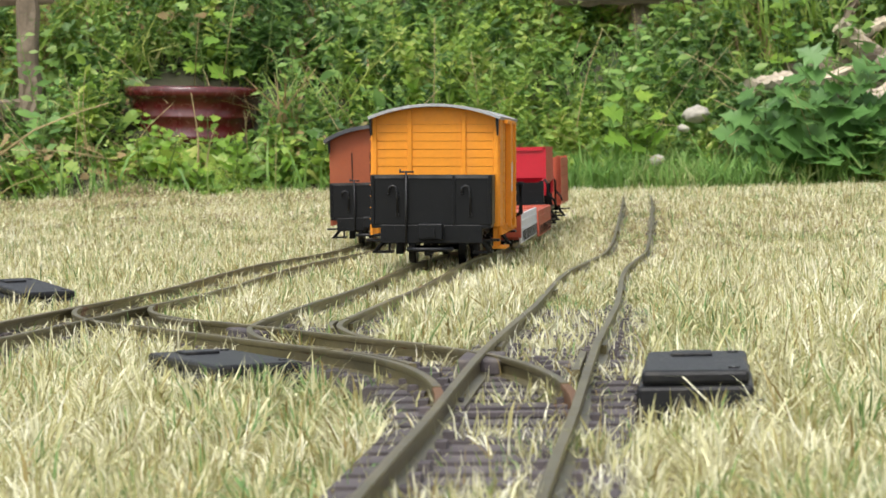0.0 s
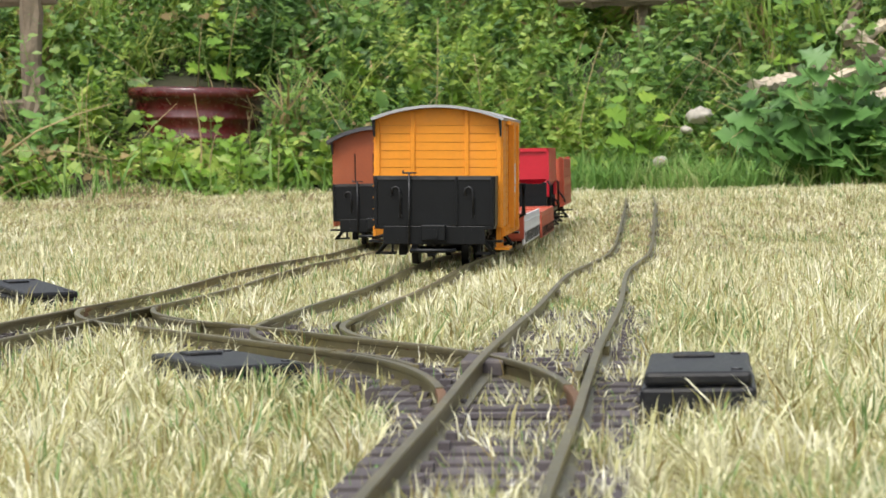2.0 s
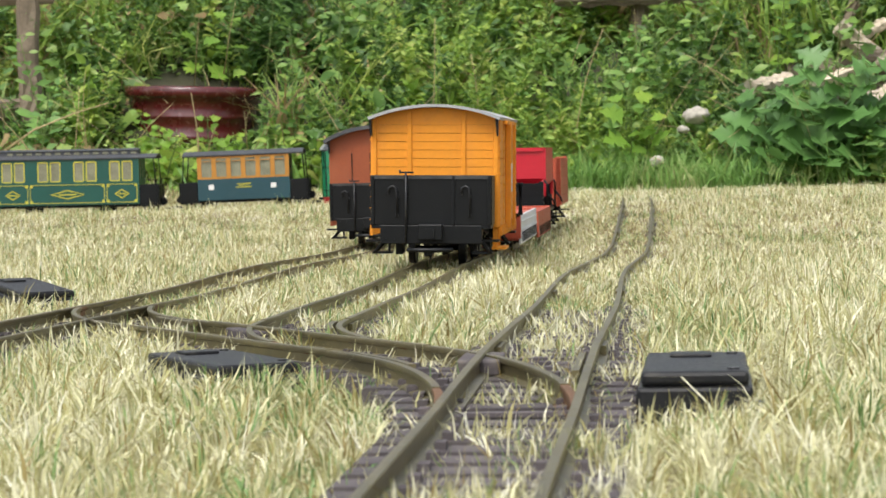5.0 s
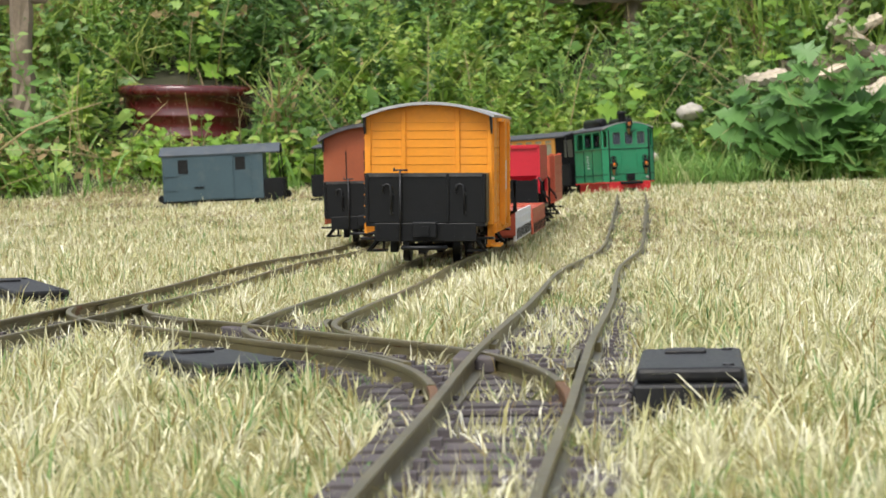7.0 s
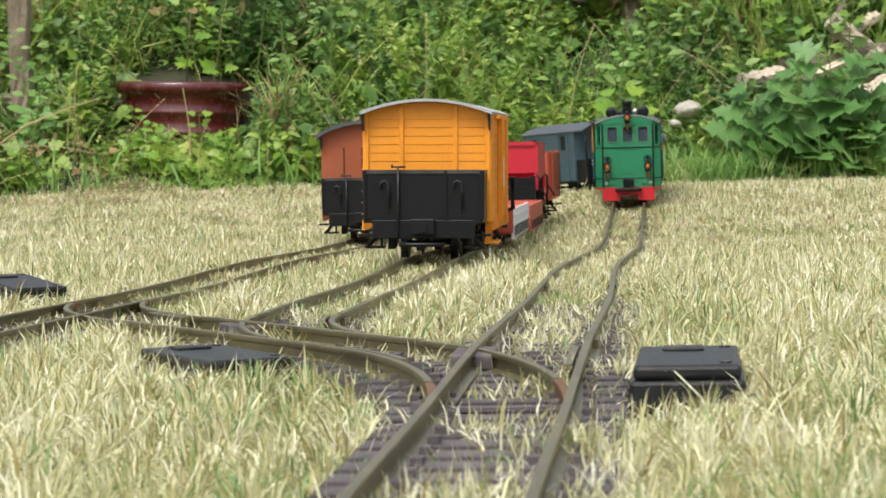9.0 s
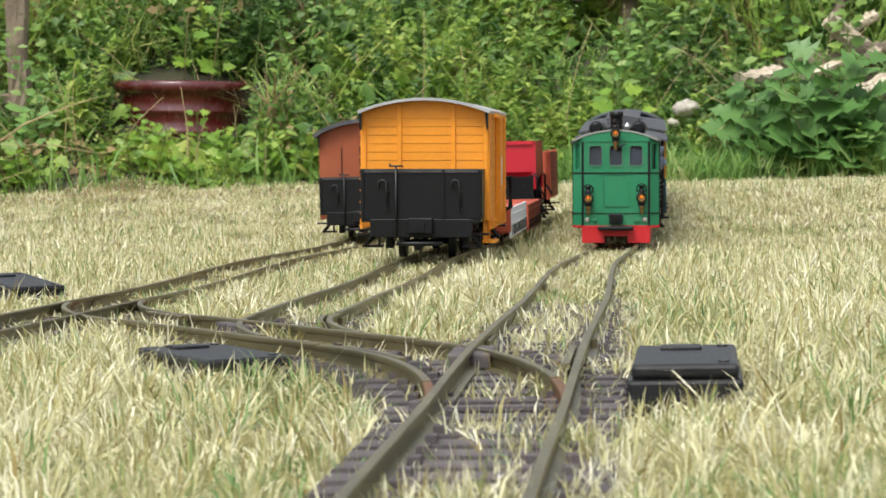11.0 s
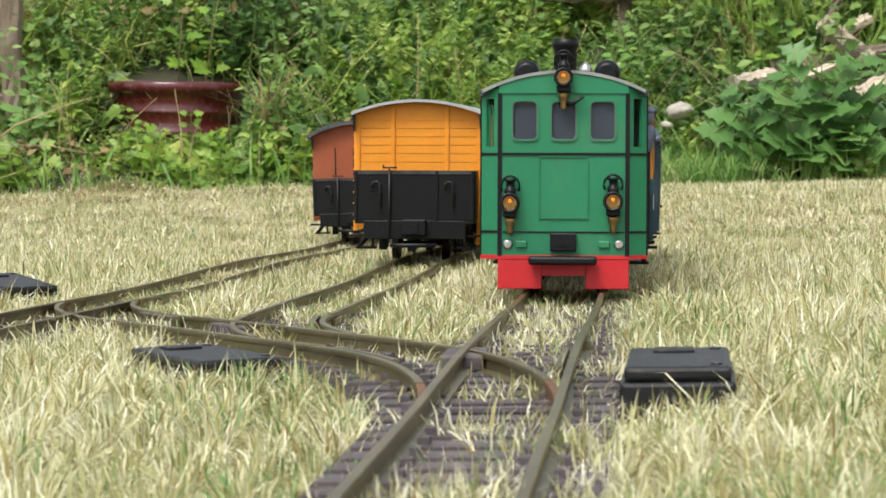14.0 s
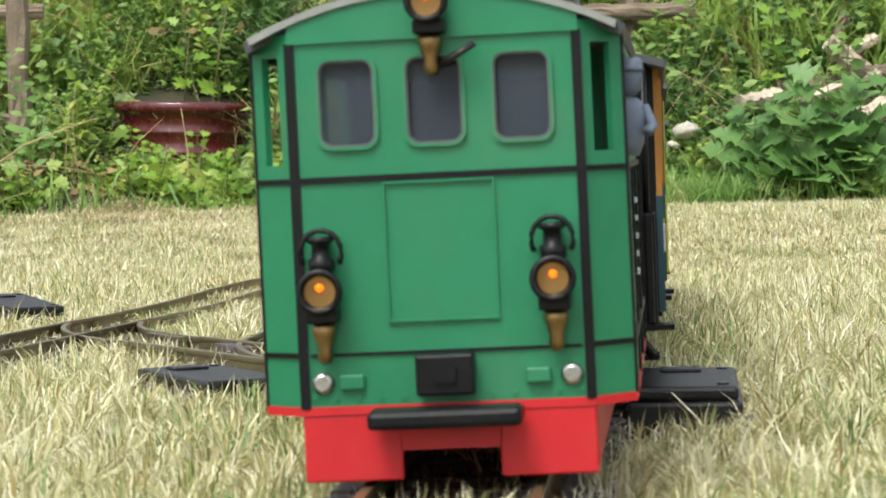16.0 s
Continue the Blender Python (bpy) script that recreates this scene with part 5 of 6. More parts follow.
        for z in (zw, .0385):
            bm = B()
            bx(bm, min(e * half, e * (half + .0009)), max(e * half, e * (half + .0009)), ya, yb, z - .0008, z + .0008)
            part("lining", bm, M_BLACK, side, "black lining strip")
        bm = B()
        for k, wdt in enumerate((.015, .009, .012, .008, .013)):
            bx(bm, min(e * half, e * (half + .0011)), max(e * half, e * (half + .0011)), ya + .100 - wdt / 2, ya + .100 + wdt / 2, .074 - k * .0055, .0755 - k * .0055)
        part("emblem", bm, M_GREYPANEL, side, "pale gold lettering bars")
    # floor, inner boiler and bulkhead
    bm = B()
    bx(bm, -half + .003, half - .003, y0 + .012, y1 - .012, z0, z0 + .003)
    part("cab_floor", bm, M_BLACK, thing)
    bm = B()
    lathe(bm, (0, y0 + .055, .066), (0, 1, 0), [(0, .024), (.002, .027), (.120, .027), (.122, .024)], 20)
    bx(bm, -.030, .030, y0 + .055, y0 + .062, z0, .112)
    cyl(bm, (0, y0 + .075, .08), (0, y0 + .075, .13), .008, n=12)
    part("boiler", bm, M_BLACK, thing, "dark boiler inside the cab")
    # roof
    bm = B()
    top = arc_points(half + .0015, ze, zc)
    prism(bm, top + [(x * .98, z - .003) for x, z in top][::-1], y0 + .004, y1 - .004)
    part("roof", bm, M_ROOF, thing, "dark grey curved roof")
    for yy in (y0 + .002, y1 - .002):
        bm = B()
        edge = arc_points(half * .99, ze + .0008, zc + .0022)
        prism(bm, edge + [(x * .99, z - .0019) for x, z in edge][::-1], yy - .003, yy + .003)
        part("roof_edge", bm, M_ROOFEDGE, thing, "pale grey roof edge")
    bm = B()
    lathe(bm, (0, y0 + .040, .130), (0, 0, 1), [(0, .0078), (.004, .0070), (.021, .0070), (.0225, .0082), (.0275, .0084), (.0275, .0062), (.010, .0055)], 18)
    part("chimney", bm, M_BLACK, thing, "short black chimney")
    for x in (-.0255, .0255):
        bm = B()
        lathe(bm, (x, y0 + .080, .1385), (0, 1, 0), [(0, .005), (.002, .0075), (.005, .0085), (.116, .0085), (.120, .005)], 16)
        part("condenser_tube", bm, M_BLACK, thing, "black condenser tube on the roof")
    bm = B()
    for y in (y1 - .105, y1 - .060, y1 - .018):
        bx(bm, -.030, .030, y - .003, y + .003, .126, .1375)
    part("tube_saddle", bm, M_BLACK, thing)
    bm = B()
    lathe(bm, (.012, y0 + .078, .1335), (0, 0, 1), [(0, .0025), (.003, .0025), (.004, .0042), (.008, .0040), (.010, .0020), (.012, .0008)], 12)
    part("bell", bm, M_STEEL, thing, "bright bell on the roof")
    bm = B()
    tube(bm, [(.003, y0 - .004, .1155), (.006, y0 - .006, .117), (.012, y0 - .006, .1205)], .0011, 6)
    part("whistle_lever", bm, M_DARKMETAL, thing)
    # red skirts, buffer, couplers
    bm = B()
    prism_out = outline
    v0 = [bm.verts.new((x * 1.012, y * 1.004, .0226)) for x, y in prism_out]
    v1 = [bm.verts.new((x * 1.012, y * 1.004, .0250)) for x, y in prism_out]
    bm.faces.new(v0[::-1])
    bm.faces.new(v1)
    for i in range(8):
        bm.faces.new((v0[i], v0[(i + 1) % 8], v1[(i + 1) % 8], v1[i]))
    part("sole_plate", bm, M_RED, thing)
    for s, yy in ((-1, y0), (1, y1)):
        bm = B()
        soft_box(bm, -.0395, -.013, min(yy, yy - s * .003), max(yy, yy - s * .003), .0045, .0226, .0006)
        soft_box(bm, .0135, .0395, min(yy, yy - s * .003), max(yy, yy - s * .003), .0045, .0226, .0006)
        bx(bm, -.013, .0135, min(yy, yy - s * .003), max(yy, yy - s * .003), .0125, .0226)
        part("buffer_beam", bm, M_RED, thing, "red notched buffer beam")
        bm = B()
        soft_box(bm, -.0078, .0078, min(yy, yy + s * .008), max(yy, yy + s * .008), .0275, .0385, .0008)
        bx(bm, -.003, .003, min(yy + s * .006, yy + s * .0095), max(yy + s * .006, yy + s * .0095), .031, .035)
        part("coupler_box", bm, M_BLACK, thing)
        bm = B()
        soft_box(bm, -.0205, .0205, min(yy + s * .002, yy + s * .016), max(yy + s * .002, yy + s * .016), .0195, .0245, .0015)
        part("centre_buffer", bm, M_BLACK, thing, "black bar buffer")
    for e in (-1, 1):
        bm = B()
        bx(bm, e * .0385 - .0012, e * .0385 + .0012, y0 + .004, y1 - .004, .006, .0226)
        part("side_skirt", bm, M_RED, thing, "red side skirt")
    wheels = [wheelset(thing, y, .0135) for y in (-.042, .042)]
    headlamp(thing, -.0320, y0 - .010, .0565)
    headlamp(thing, .0300, y0 - .010, .0575)
    headlamp(thing, 0.0, y0 - .010, .1320, .95)
    tagged(thing, "green steam tram locomotive with red skirts and amber lamps", "model locomotive")
    return thing, wheels


def driver_doll():
    """A plain doll leaning from the cab window."""
    bm = B()
    lathe(bm, (0, 0, .078), (0, 0, 1), [(0, .0045), (.005, .0064), (.016, .0072), (.022, .0055), (.024, .003)], 14)
    lathe(bm, (0, 0, .1025), (0, 0, 1), [(0, .003), (.003, .0050), (.008, .0055), (.011, .0050)], 14)
    lathe(bm, (0, 0, .1130), (0, 0, 1), [(0, .0064), (.001, .0056), (.004, .0054), (.005, .004)], 14)
    tube(bm, [(.006, 0, .098), (.010, -.003, .090), (.008, -.009, .088)], .0024, 8)
    for v in bm.verts:
        v.co = v.co * .70 + Vector((0, 0, .034))
    return tagged(part("driver_doll", bm, M_FIGURE, smooth=True), "small plain doll standing in the locomotive cab", "doll")


def glazed_side(thing, s, half, ya, yb, z0, z1, windows, wall, frame_mat, pane_mat, rim=.0014, top_arch=False):
    """A coach side with openings; each window has its frame and pane."""
    bm = B()
    xa, xb = min(s * half, s * (half - .0022)), max(s * half, s * (half - .0022))
    holed(bm, ya, yb, z0, z1, xa, xb, windows, "y")
    wall_ob = part("side_wall", bm, wall, thing)
    for u0, u1, v0, v1 in windows:
        bm = B()
        ring_frame(bm, (u0 + u1) / 2, (v0 + v1) / 2, u1 - u0 - .001, v1 - v0 - .001, xa - .0004 if s < 0 else xa, xb if s < 0 else xb + .0008, rim, .0018, "y")
        if top_arch:
            bx(bm, min(s * half, s * (half + .0012)), max(s * half, s * (half + .0012)), u0, u1, v1 - .0075, v1 - .0062)
        win = part("window", bm, frame_mat, wall_ob)
        bm = B()
        bx(bm, s * (half - .0014) - .0003, s * (half - .0014) + .0003, u0, u1, v0, v1)
        part("window_pane", bm, pane_mat, wall_ob)
    return wall_ob


def coach_common(thing, L, body0, body1, half, z0, eave, crown, wall, roof_mat, over):
    wheels = running_gear(thing, L, axle=.078)
    bm = B()
    bx(bm, -half + .003, half - .003, body0 + .003, body1 - .003, z0, z0 + .003)
    part("floor", bm, M_BLACK, thing)
    bm = B()
    arched_roof(bm, half + .003, eave, crown, body0 - over, body1 + over)
    part("roof", bm, roof_mat, thing)
    return wheels


def tram_coach():
    L, half = .268, .058
    b0, b1, z0, zm, eave, crown = -.096, .096, .028, .072, .122, .131
    thing = empty("passenger_coach")
    wheels = coach_common(thing, L, b0, b1, half, z0, eave, crown, M_TEAL, M_ROOF, .030)
    pitch = (b1 - b0 - .008) / 6
    for s in (-1, 1):
        bm = B()
        holed(bm, b0, b1, z0, zm, min(s * half, s * (half - .0024)), max(s * half, s * (half - .0024)), (), "y")
        low = part("lower_panel", bm, M_TEAL, thing)
        for y in (-.062, .068):
            bm = B()
            bx(bm, min(s * half, s * (half + .0008)), max(s * half, s * (half + .0008)), y - .0055, y + .0055, .0500, .0605)
            part("notice", bm, M_WHITE, low, "small white plate")
        bm = B()
        for k, wd in enumerate((.030, .022, .034)):
            bx(bm, min(s * half, s * (half + .0008)), max(s * half, s * (half + .0008)), -wd / 2, wd / 2, .0600 - k * .0035, .0615 - k * .0035)
        part("lettering", bm, M_YELLOW, low, "gold lettering bars")
        wins = [(b0 + .004 + k * pitch + .0042, b0 + .004 + (k + 1) * pitch - .0042, zm + .004, eave - .006) for k in range(6)]
        glazed_side(thing, s, half, b0, b1, zm, eave, wins, M_AMBER, M_AMBER, M_CURTAIN, top_arch=True)
    for s, yy in ((-1, b0), (1, b1)):
        bm = B()
        holed(bm, -half + .0024, half - .0024, z0, eave, min(yy, yy - s * .0022), max(yy, yy - s * .0022), [(-.034, -.012, .080, .114), (.012, .034, .080, .114)])
        gable(bm, half - .003, eave, eave + .001, crown - .004, min(yy, yy - s * .0022), max(yy, yy - s * .0022))
        wall = part("end_wall", bm, M_BLACK, thing)
        for x in (-.023, .023):
            bm = B()
            bx(bm, x - .011, x + .011, yy - s * .0012 - .0003, yy - s * .0012 + .0003, .080, .114)
            part("end_pane", bm, M_CURTAIN, wall)
        bm = B()
        bx(bm, -.009, .009, min(yy, yy + s * .001), max(yy, yy + s * .001), z0 + .004, .110)
        part("end_door", bm, M_BLACK, wall)
        end_platform(thing, s * L / 2, s, .037, .054, .026, .066, fittings=False)
        for e in (-1, 1):
            bm = B()
            cyl(bm, (e * .052, s * (L / 2 - .006), .066), (e * .052, s * (L / 2 - .010), eave), .0013, n=8)
            part("platform_post", bm, M_BLACK, thing)
    tagged(thing, "dark teal tram coach with amber window band, slate roof", "model coach", "moving train coaches")
    return thing, wheels


def lined_coach():
    L, half = .380, .058
    b0, b1, z0, zm, eave, crown = -.150, .150, .028, .072, .125, .133
    thing = empty("passenger_coach")
    wheels = coach_common(thing, L, b0, b1, half, z0, eave, crown, M_COACHGREEN, M_ROOF, .036)
    bm = B()
    prism(bm, [(-.021, crown - .003), (-.021, crown + .007), (-.024, crown + .008)] + arc_points(.024, crown + .008, crown + .012, 8) + [(.024, crown + .008), (.021, crown + .007), (.021, crown - .003)], b0 + .004, b1 - .004)
    part("clerestory", bm, M_ROOF, thing, "raised clerestory roof")
    for y in np.arange(b0 + .014, b1 - .01, .020):
        for s in (-1, 1):
            bm = B()
            bx(bm, min(s * .0208, s * .0216), max(s * .0208, s * .0216), y - .006, y + .006, crown + .0005, crown + .0055)
            part("clerestory_light", bm, M_CURTAIN, thing)
    for s in (-1, 1):
        wins = []
        for k in range(4):
            c = b0 + (k + .5) * (b1 - b0) / 4
            wins += [(c - .0225, c - .0035, zm + .006, eave - .008), (c + .0035, c + .0225, zm + .006, eave - .008)]
        wall = glazed_side(thing, s, half, b0, b1, z0, eave, wins, M_COACHGREEN, M_YELLOW, M_CURTAIN, .0022)
        x0, x1 = min(s * half, s * (half + .0009)), max(s * half, s * (half + .0009))
        bm = B()
        for ya, yb in ((b0 + .004, b0 + .068), (b0 + .072, b1 - .072), (b1 - .068, b1 - .004)):
            holed(bm, ya, yb, z0 + .004, zm - .001, x0, x1, [(ya + .0012, yb - .0012, z0 + .0052, zm - .0022)], "y")
            for yy in (ya + .001, yb - .006):
                for zz in (z0 + .005, zm - .007):
                    bx(bm, x0, x1, yy, yy + .005, zz, zz + .005)
        for c, w in ((b0 + .036, .016), ((b0 + b1) / 2, .036), (b1 - .036, .016)):
            zc = (z0 + zm) / 2
            h = .010
            pts, qts = [(-w, 0), (0, h), (w, 0), (0, -h)], [(-w + .004, 0), (0, h - .0025), (w - .004, 0), (0, -h + .0025)]
            a, b_ = ([bm.verts.new((s * (half + .0010), c + u, zc + v)) for u, v in q] for q in (pts, qts))
            a2, b2 = ([bm.verts.new((s * half, c + u, zc + v)) for u, v in q] for q in (pts, qts))
            for i in range(4):
                j = (i + 1) % 4
                for p, q in ((a, b_), (b_, b2), (b2, a2), (a2, a)):
                    bm.faces.new((p[i], p[j], q[j], q[i]))
            bx(bm, s * (half + .0005) - .0005, s * (half + .0005) + .0005, c - w * .5, c + w * .5, zc - .0012, zc + .0012)
        part("yellow_lining", bm, M_YELLOW, wall, "yellow lined panels and diamonds")
    for s, yy in ((-1, b0), (1, b1)):
        bm = B()
        holed(bm, -half + .0024, half - .0024, z0, eave, min(yy, yy - s * .0022), max(yy, yy - s * .0022), [(-.036, -.014, .080, .114), (.014, .036, .080, .114)])
        gable(bm, half - .003, eave, eave + .001, crown - .004, min(yy, yy - s * .0022), max(yy, yy - s * .0022))
        wall = part("end_wall", bm, M_COACHGREEN, thing)
        for x in (-.025, .025):
            bm = B()
            bx(bm, x - .011, x + .011, yy - s * .0012 - .0003, yy - s * .0012 + .0003, .080, .114)
            part("end_pane", bm, M_CURTAIN, wall)
        end_platform(thing, s * L / 2, s, .040, .054, .026, .068, fittings=False)
        for e in (-1, 1):
            bm = B()
            cyl(bm, (e * .052, s * (L / 2 - .006), .068), (e * .052, s * (L / 2 - .010), eave), .0013, n=8)
            part("platform_post", bm, M_BLACK, thing)
    tagged(thing, "bottle-green coach with yellow lining, yellow windows and clerestory roof", "model coach", "moving train coaches")
    return thing, wheels


def luggage_van():
    L, half = .256, .059
    b0, b1, z0, eave, crown = -.086, .124, .026, .122, .140
    thing = empty("luggage_van")
    wheels = running_gear(thing, L, axle=.078)
    for s in (-1, 1):
        wins = [(b1 - .054, b1 - .032, .082, .112), (b0 + .036, b0 + .058, .086, .114)]
        wall = glazed_side(thing, s, half, b0, b1, z0, eave, wins, M_VAN, M_VAN, M_PANE)
        bm = B()
        x0, x1 = min(s * half, s * (half + .0022)), max(s * half, s * (half + .0022))
        bx(bm, x0, x1, -.024, .062, z0 + .002, eave - .004)
        door = part("sliding_door", bm, M_VAN, wall)
        bm = B()
        bx(bm, min(s * (half + .002), s * (half + .0045)), max(s * (half + .002), s * (half + .0045)), .038, .058, .052, .0545)
        part("door_handle", bm, M_BLACK, door)
        bm = B()
        bx(bm, x0, x1, -.060, .065, eave - .005, eave - .003)
        part("door_rail", bm, M_VAN, wall)
        for z in (.048, .078):
            bm = B()
            bx(bm, x0, x1 if s < 0 else x1 - .001, b1 - .028, b1 - .004, z, z + .0012)
            part("strap", bm, M_VAN, wall)
        for y in (b0 + .002, b0 + .026, b1 - .002):
            bm = B()
            bx(bm, min(s * half, s * (half + .0012)), max(s * half, s * (half + .0012)), y - .0015, y + .0015, z0, eave)
            part("side_post", bm, M_VAN, wall)
    for yy, s in ((b0, -1), (b1, 1)):
        bm = B()
        gable(bm, half - .0024, z0, eave - .001, crown - .004, min(yy, yy - s * .0024), max(yy, yy - s * .0024))
        part("end_wall", bm, M_VAN, thing)
    bm = B()
    bx(bm, -half + .003, half - .003, b0 + .003, b1 - .003, z0, z0 + .003)
    part("floor", bm, M_BLACK, thing)
    bm = B()
    arched_roof(bm, half + .003, eave, crown, -L / 2 + .006, b1 + .006)
    part("roof", bm, M_VANROOF, thing)
    end_platform(thing, -L / 2, -1, .046, .055, .024, .066, fittings=False)
    for e in (-1, 1):
        bm = B()
        cyl(bm, (e * .053, -L / 2 + .006, .066), (e * .053, -L / 2 + .010, eave), .0013, n=8)
        part("platform_post", bm, M_BLACK, thing)
    tagged(thing, "blue-grey luggage van with sliding door, last in the train", "model van", "moving train coaches")
    return thing, wheels


ENGINE, ENGINE_WHEELS = tram_engine()
DOLL = driver_doll()
COACH_A, COACH_A_WHEELS = tram_coach()
COACH_B, COACH_B_WHEELS = lined_coach()
VAN, VAN_WHEELS = luggage_van()

# ---------------------------------------------------------------- things on the bank


def planter():
    x, y = POT_AT
    base = .065
    thing = empty("plant_pot", pose(x, y, base, 0, 2, 0))
    bm = B()
    lathe(bm, (0, 0, 0), (0, 0, 1), [(0, .136), (.006, .140), (.060, .147), (.064, .151), (.072, .151), (.076, .147), (.110, .151), (.114, .155), (.120, .155), (.124, .152),
                                     (.160, .156), (.164, .165), (.170, .169), (.184, .169), (.190, .163), (.188, .150), (.150, .145)], 48)
    part("pot", bm, M_POT, thing, "glossy oxblood glaze with moulded bands", smooth=False)
    bm = B()
    lathe(bm, (0, 0, .140), (0, 0, 1), [(0, .137), (.012, .130), (.020, .06), (.022, .01)], 24)
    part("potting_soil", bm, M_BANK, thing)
    g = np.random.default_rng(3)
    n = 26
    a, r = g.uniform(0, 6.28, n), .13 * np.sqrt(g.random(n))
    p = np.stack([r * np.cos(a), r * np.sin(a), .150 + .03 * g.random(n)], -1)
    tips = np.stack([np.cos(a), np.sin(a) - .3, g.normal(.5, .4, n)], -1)
    bulk("pot_foliage", *leaves(p, g.uniform(.02, .05, n), tips, g, LOBE, LOBE_F), M_LIME, thing)
    return tagged(thing, "glazed dark red plant pot half sunk among bramble leaves", "plant pot")


def rough_log(name, label, a, b, r, mat, seed, category="log", group="", sides=9, flat=0.0):
    """A knobbly or split log from a to b with end faces."""
    g = random.Random(seed)
    a, b = Vector(a), Vector(b)
    q = (b - a).to_track_quat("Z", "Y")
    bm = B()
    rings = []
    sides = sides * 2
    shape = [1 + g.uniform(-.16, .16) for _ in range(sides)]
    if flat:
        for k in range(sides // 2):
            shape[k] *= flat
    for j in range(14):
        t = j / 13
        c = a.lerp(b, t) + Vector((g.uniform(-1, 1), g.uniform(-1, 1), g.uniform(-1, 1))) * r * .14
        rings.append([bm.verts.new(c + q @ Vector((r * shape[k] * (1 + g.uniform(-.12, .12)) * math.cos(6.2832 * k / sides), r * shape[k] * (1 + g.uniform(-.12, .12)) * math.sin(6.2832 * k / sides), 0))) for k in range(sides)])
    for p, o in zip(rings, rings[1:]):
        for k in range(sides):
            bm.faces.new((p[k], p[(k + 1) % sides], o[(k + 1) % sides], o[k]))
    bm.faces.new(rings[0][::-1])
    bm.faces.new(rings[-1])
    return tagged(part(name, bm, mat), label, category, group)


def stone(x, y, z, r, seed):
    g = random.Random(seed)
    bm = B()
    bmesh.ops.create_icosphere(bm, subdivisions=3, radius=r)
    for v in bm.verts:
        k = 1 + .3 * noise.noise(v.co * (2.2 / r) + Vector((seed, 0, 0)))
        v.co = Vector((v.co.x * k * 1.2, v.co.y * k, v.co.z * k * .75))
    ob = part("stone", bm, M_STONE, smooth=True)
    ob.matrix_basis = pose(x, y, z, 0, g.uniform(-20, 20), g.uniform(0, 180))
    return tagged(ob, "pale rubble stone lying in the weeds", "stone", "rubble stones")


planter()
# fence at the top of the bank
rough_log("fence_post", "weathered grey-brown wooden fence post", (-.985, 6.30, float(ground_level(-.985, 6.30)) - .06), (-.995, 6.30, .60), .029, M_WOOD, 4, "fence post", "fence posts", 8)
rough_log("fence_post", "weathered grey-brown wooden fence post", (.52, 6.65, float(ground_level(.52, 6.65)) - .05), (.52, 6.65, .70), .022, M_WOOD, 5, "fence post", "fence posts", 8)
rough_log("fence_rail", "round weathered fence rail lying across the posts", (-1.60, 6.29, .205), (-.975, 6.31, .209), .027, M_WOOD, 6, "fence rail", "fence rails")
rough_log("fence_rail", "dark round fence rail between the posts", (-1.62, 6.31, .475), (-.93, 6.32, .482), .018, M_WOOD, 7, "fence rail", "fence rails")
rough_log("fence_rail", "grey round fence rail high on the bank", (.30, 6.60, .468), (.68, 6.60, .474), .020, M_WOOD, 8, "fence rail", "fence rails")
# split firewood tipped on the bank
PALE, BARK = "bleached split firewood log with pale torn grain", "brown weathered firewood log"
for k, (a, b, r, mat, fl) in enumerate((
        ((.745, 6.22, .185), (.85, 6.32, .205), .026, M_DRIFT, .5),
        ((.90, 6.26, .190), (1.10, 6.36, .252), .022, M_DRIFT, .4),
        ((.99, 6.40, .335), (1.11, 6.42, .245), .028, M_DRIFT, .5),
        ((1.02, 6.32, .250), (1.16, 6.44, .262), .024, M_WOOD, .6),
        ((.98, 6.20, .120), (1.14, 6.32, .190), .032, M_DRIFT, .5),
        ((1.00, 6.46, .290), (1.12, 6.50, .345), .020, M_DRIFT, .5),
        ((.84, 6.24, .120), (.98, 6.36, .150), .030, M_WOOD, .6),
        ((1.02, 6.52, .33), (1.05, 6.53, .41), .014, M_WOOD, .8),
        ((.68, 6.30, .085), (1.12, 6.34, .095), .045, M_WOOD, .8),
        ((.72, 6.38, .13), (1.12, 6.42, .16), .045, M_WOOD, .8),
        ((.86, 6.46, .21), (1.14, 6.48, .23), .05, M_WOOD, .8))):
    a, b = (*a[:2], a[2] + .045), (*b[:2], b[2] + .045)
    rough_log("firewood_log", PALE if mat is M_DRIFT else BARK, a, b, r, mat, 20 + k, "log", "firewood on the bank", 8, fl)
for k, (x, y, z, r) in enumerate(((.602, 6.08, .160, .027), (.568, 6.05, .128, .012), (.50, 5.98, .055, .016))):
    stone(x, y, max(z, float(ground_level(x, y)) + r * .3), r, k)

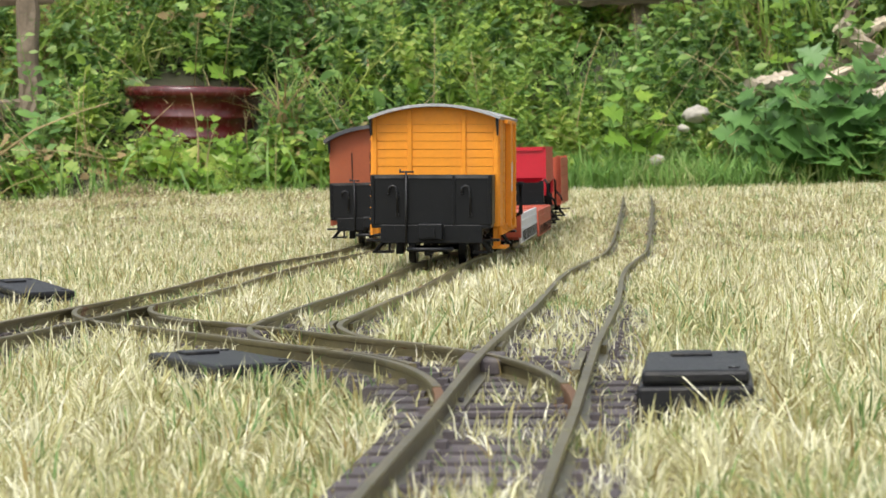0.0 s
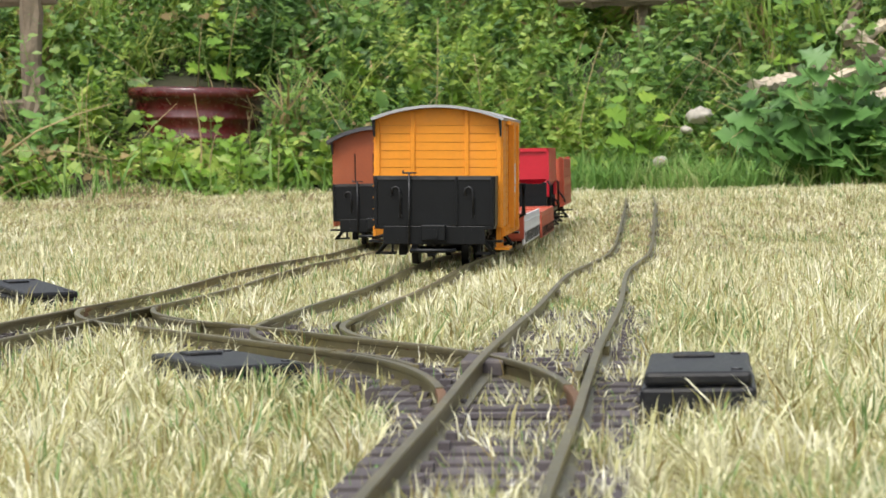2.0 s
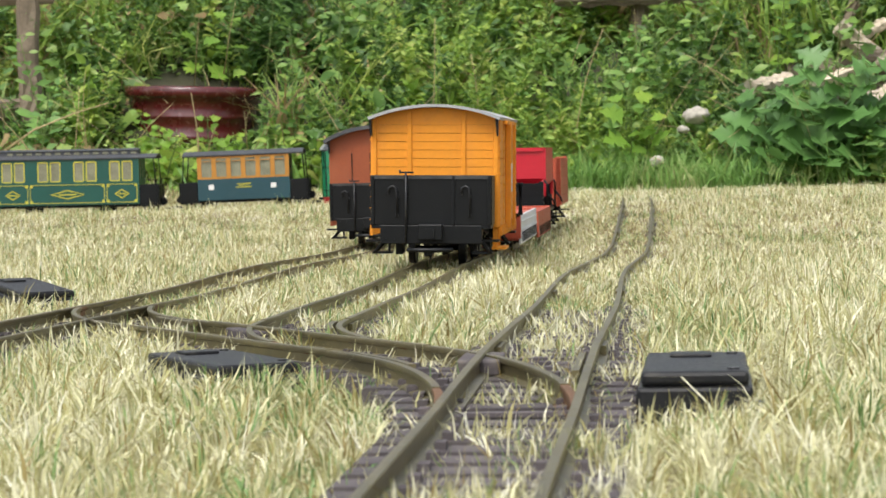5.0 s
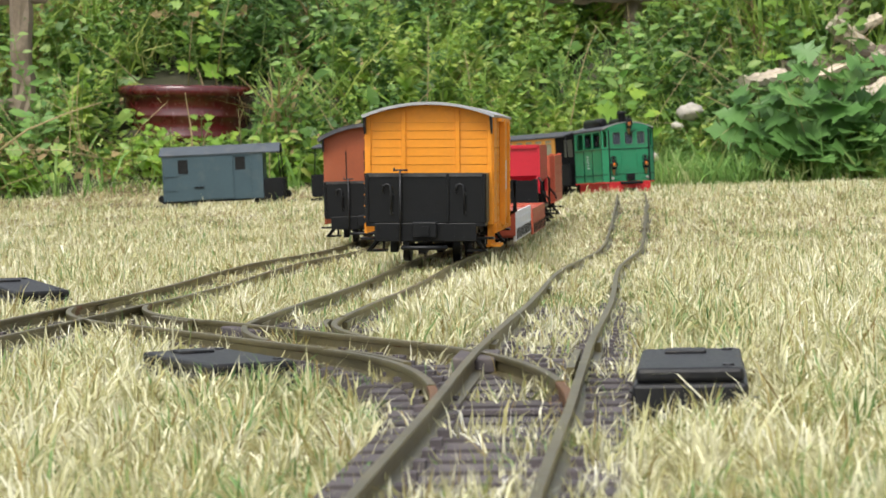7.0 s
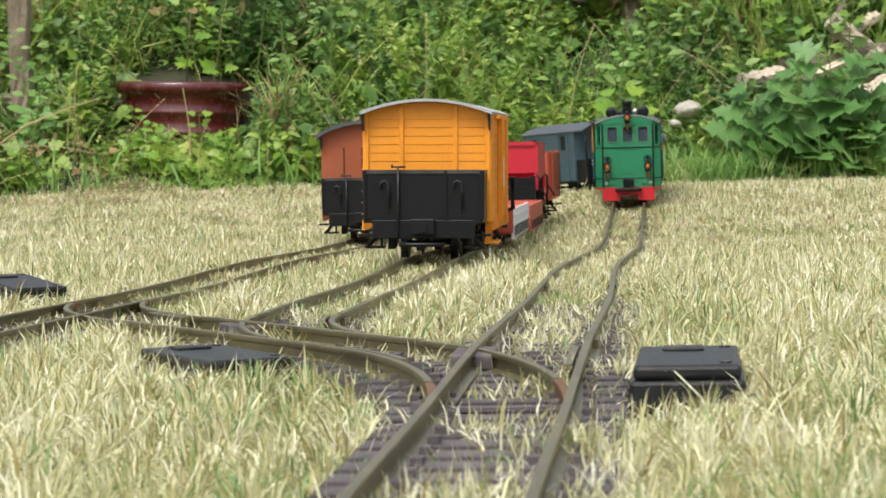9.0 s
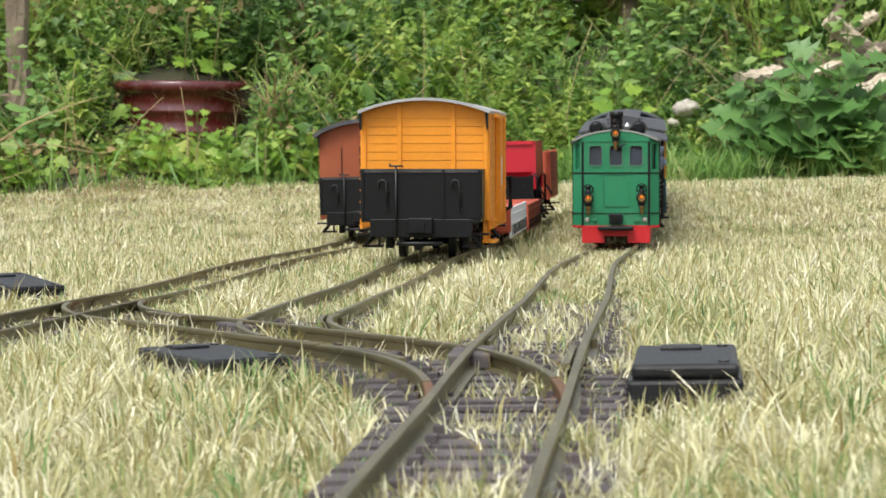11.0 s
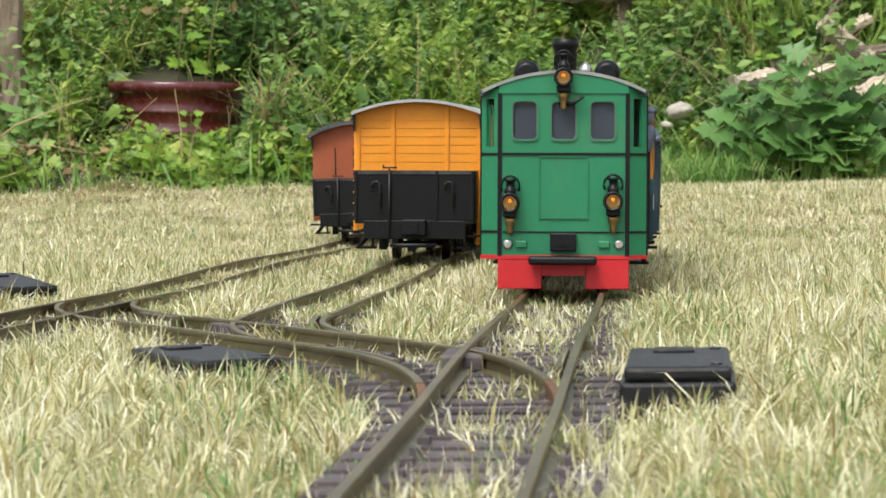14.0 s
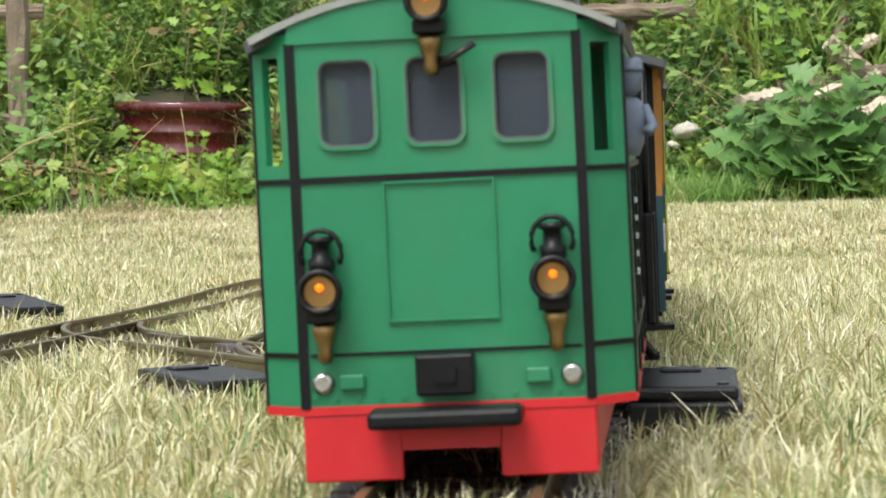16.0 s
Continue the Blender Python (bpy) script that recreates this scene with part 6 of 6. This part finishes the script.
# large-leaved and tall weeds
g0 = random.Random(77)
for k, (x, y, h, lf) in enumerate(((.80, 6.00, .19, .11), (.87, 5.98, .23, .12), (.97, 6.00, .18, .11), (.85, 5.96, .09, .10), (1.02, 6.03, .24, .11), (.75, 6.02, .22, .10), (.92, 6.02, .25, .12), (.95, 5.97, .10, .10), (.79, 5.96, .07, .08), (.99, 5.96, .07, .09))):
    weed("burdock", "broad deep-green lobed weed beside the firewood", x, y, h, lf, 5, M_BURDOCK, "weed", "rosette", (g0.uniform(-.05, .05), -.03), 100 + k, .5, .003)
for k, (x, y, h, lf) in enumerate(((.44, 6.02, .21, .07), (.47, 6.03, .16, .06), (-.575, 6.40, .34, .05), (-.52, 6.42, .30, .045), (-.68, 5.99, .10, .034), (-.62, 5.97, .13, .036), (-.47, 6.0, .12, .036), (-.95, 5.96, .10, .04),
                                   (-.92, 5.97, .07, .036), (-.36, 5.99, .09, .036), (.90, 6.45, .42, .05), (.84, 6.40, .36, .04), (-.30, 5.98, .07, .034), (-.55, 5.96, .06, .03), (-.68, 6.13, .10, .034), (-.63, 6.12, .07, .03), (-.53, 6.13, .10, .036), (-.49, 6.12, .06, .034))):
    weed("bramble", "lime-green lobed bramble shoot", x, y, h, lf, 4, M_LIME, "bramble", "rosette", (g0.uniform(-.03, .03), -.03), 200 + k, .6, .002)
for k in range(64):
    x, y = g0.uniform(-1.15, 1.15), BANK_Y + g0.uniform(.05, .85)
    if abs(x - POT_AT[0]) < .20 and y < POT_AT[1] + .18:
        continue
    if x > .55 and y < BANK_Y + .2:
        continue
    tall = g0.uniform(.14, .36)
    weed("nettle", "tall upright weed with paired pointed leaves", x, y, tall, g0.uniform(.030, .055), int(tall / .022), g0.choice([M_LEAF, M_LEAF, M_TALLGRASS, M_BURDOCK]), "weed", g0.choice(["oval", "oval", "oval", "lobe"]),
         (g0.uniform(-.06, .06), g0.uniform(-.07, .02)), 300 + k, .6, g0.uniform(.0014, .0026))
for k, (x, y, h, lx) in enumerate(((-.565, 6.02, .20, .004), (-.555, 6.02, .12, .05), (-.82, 6.05, .24, .01), (-.80, 6.06, .22, -.012), (-.84, 6.07, .20, .0), (-.24, 6.1, .42, .01), (-.03, 6.1, .36, .03), (.0, 6.12, .30, .05), (.30, 6.08, .34, .09), (.34, 6.1, .26, .07), (.12, 6.1, .30, -.05), (-.42, 6.25, .40, .03))):
    z = float(ground_level(x, y))
    bm = B()
    tube(bm, [(x + lx * t ** 1.3 + .008 * math.sin(t * 4 + k), y - .04 * t, z + h * t) for t in np.linspace(0, 1, 7)], .0034 if k < 2 else .0016, 6, .0008)
    tagged(part("weed_stalk", bm, M_TWIG if k % 2 == 0 or k < 2 else M_STEM), "pale dry upright weed stalk", "stalk", "dry weed stalks")
bm = B()
tube(bm, [(-1.01, 5.98, .10), (-.93, 5.97, .155), (-.84, 5.97, .19), (-.76, 6.0, .215)], .003, 6, .0015)
tagged(part("weed_stalk", bm, M_TWIG), "long pale straw stalk leaning across the weeds", "stalk", "dry weed stalks")

# ---------------------------------------------------------------- motion
# seconds and metres along the running line of the engine's front
RUN_T = [-2, 0, 3.7, 4.2, 6.5, 7.0, 7.5, 8.0, 8.5, 9.0, 11.3, 11.5, 12.0, 12.5, 13.0, 13.5, 14.0, 14.5, 15.0, 15.5, 16.0, 18.0]
RUN_S = [8.508, 7.668, 6.128, 5.908, 5.05, 4.885, 4.71, 4.49, 4.26, 4.00, 2.890, 2.790, 2.517, 2.262, 2.013, 1.793, 1.573, 1.357, 1.140, .922, .698, -.198]


def front_at(t):
    return float(np.mean([np.interp(t + d, RUN_T, RUN_S) for d in np.linspace(-.15, .15, 7)]))


def vehicle_pose(s, reach=0.06):
    """A vehicle whose middle is at s on the running line, standing on two axles."""
    xa, ya, _ = on_main(s - reach)
    xb, yb, _ = on_main(s + reach)
    za, zb = float(rail_level(xa, ya)), float(rail_level(xb, yb))
    heading = math.atan2(xb - xa, yb - ya)
    x, y = (xa + xb) / 2, (ya + yb) / 2
    side = (math.cos(heading) * HALF, -math.sin(heading) * HALF)
    roll = math.atan2(float(rail_level(x + side[0], y + side[1]) - rail_level(x - side[0], y - side[1])), 2 * HALF)
    return pose(x, y, (za + zb) / 2 - .002, 0, 0, -math.degrees(heading)) @ pose(0, 0, 0, math.degrees(math.atan2(zb - za, 2 * reach)), -math.degrees(roll), 0)


def motions():
    times = [k * 0.2 for k in range(81)]
    for thing, behind, wheels in ((ENGINE, .110, ENGINE_WHEELS), (COACH_A, .392, COACH_A_WHEELS), (COACH_B, .762, COACH_B_WHEELS), (VAN, 1.150, VAN_WHEELS)):
        walk(thing, [(t, vehicle_pose(front_at(t) + behind)) for t in times])
        for w in wheels:
            y, z = w.matrix_basis.translation.y, w.matrix_basis.translation.z
            walk(w, [(k / 30, pose(0, y, z) @ Matrix.Rotation((front_at(0) - front_at(k / 30)) / z, 4, "X")) for k in range(481)])
    walk(DOLL, [(t, vehicle_pose(front_at(t) + .110) @ pose(.0455, -.056, 0, 0, 3, 0)) for t in times])


motions()
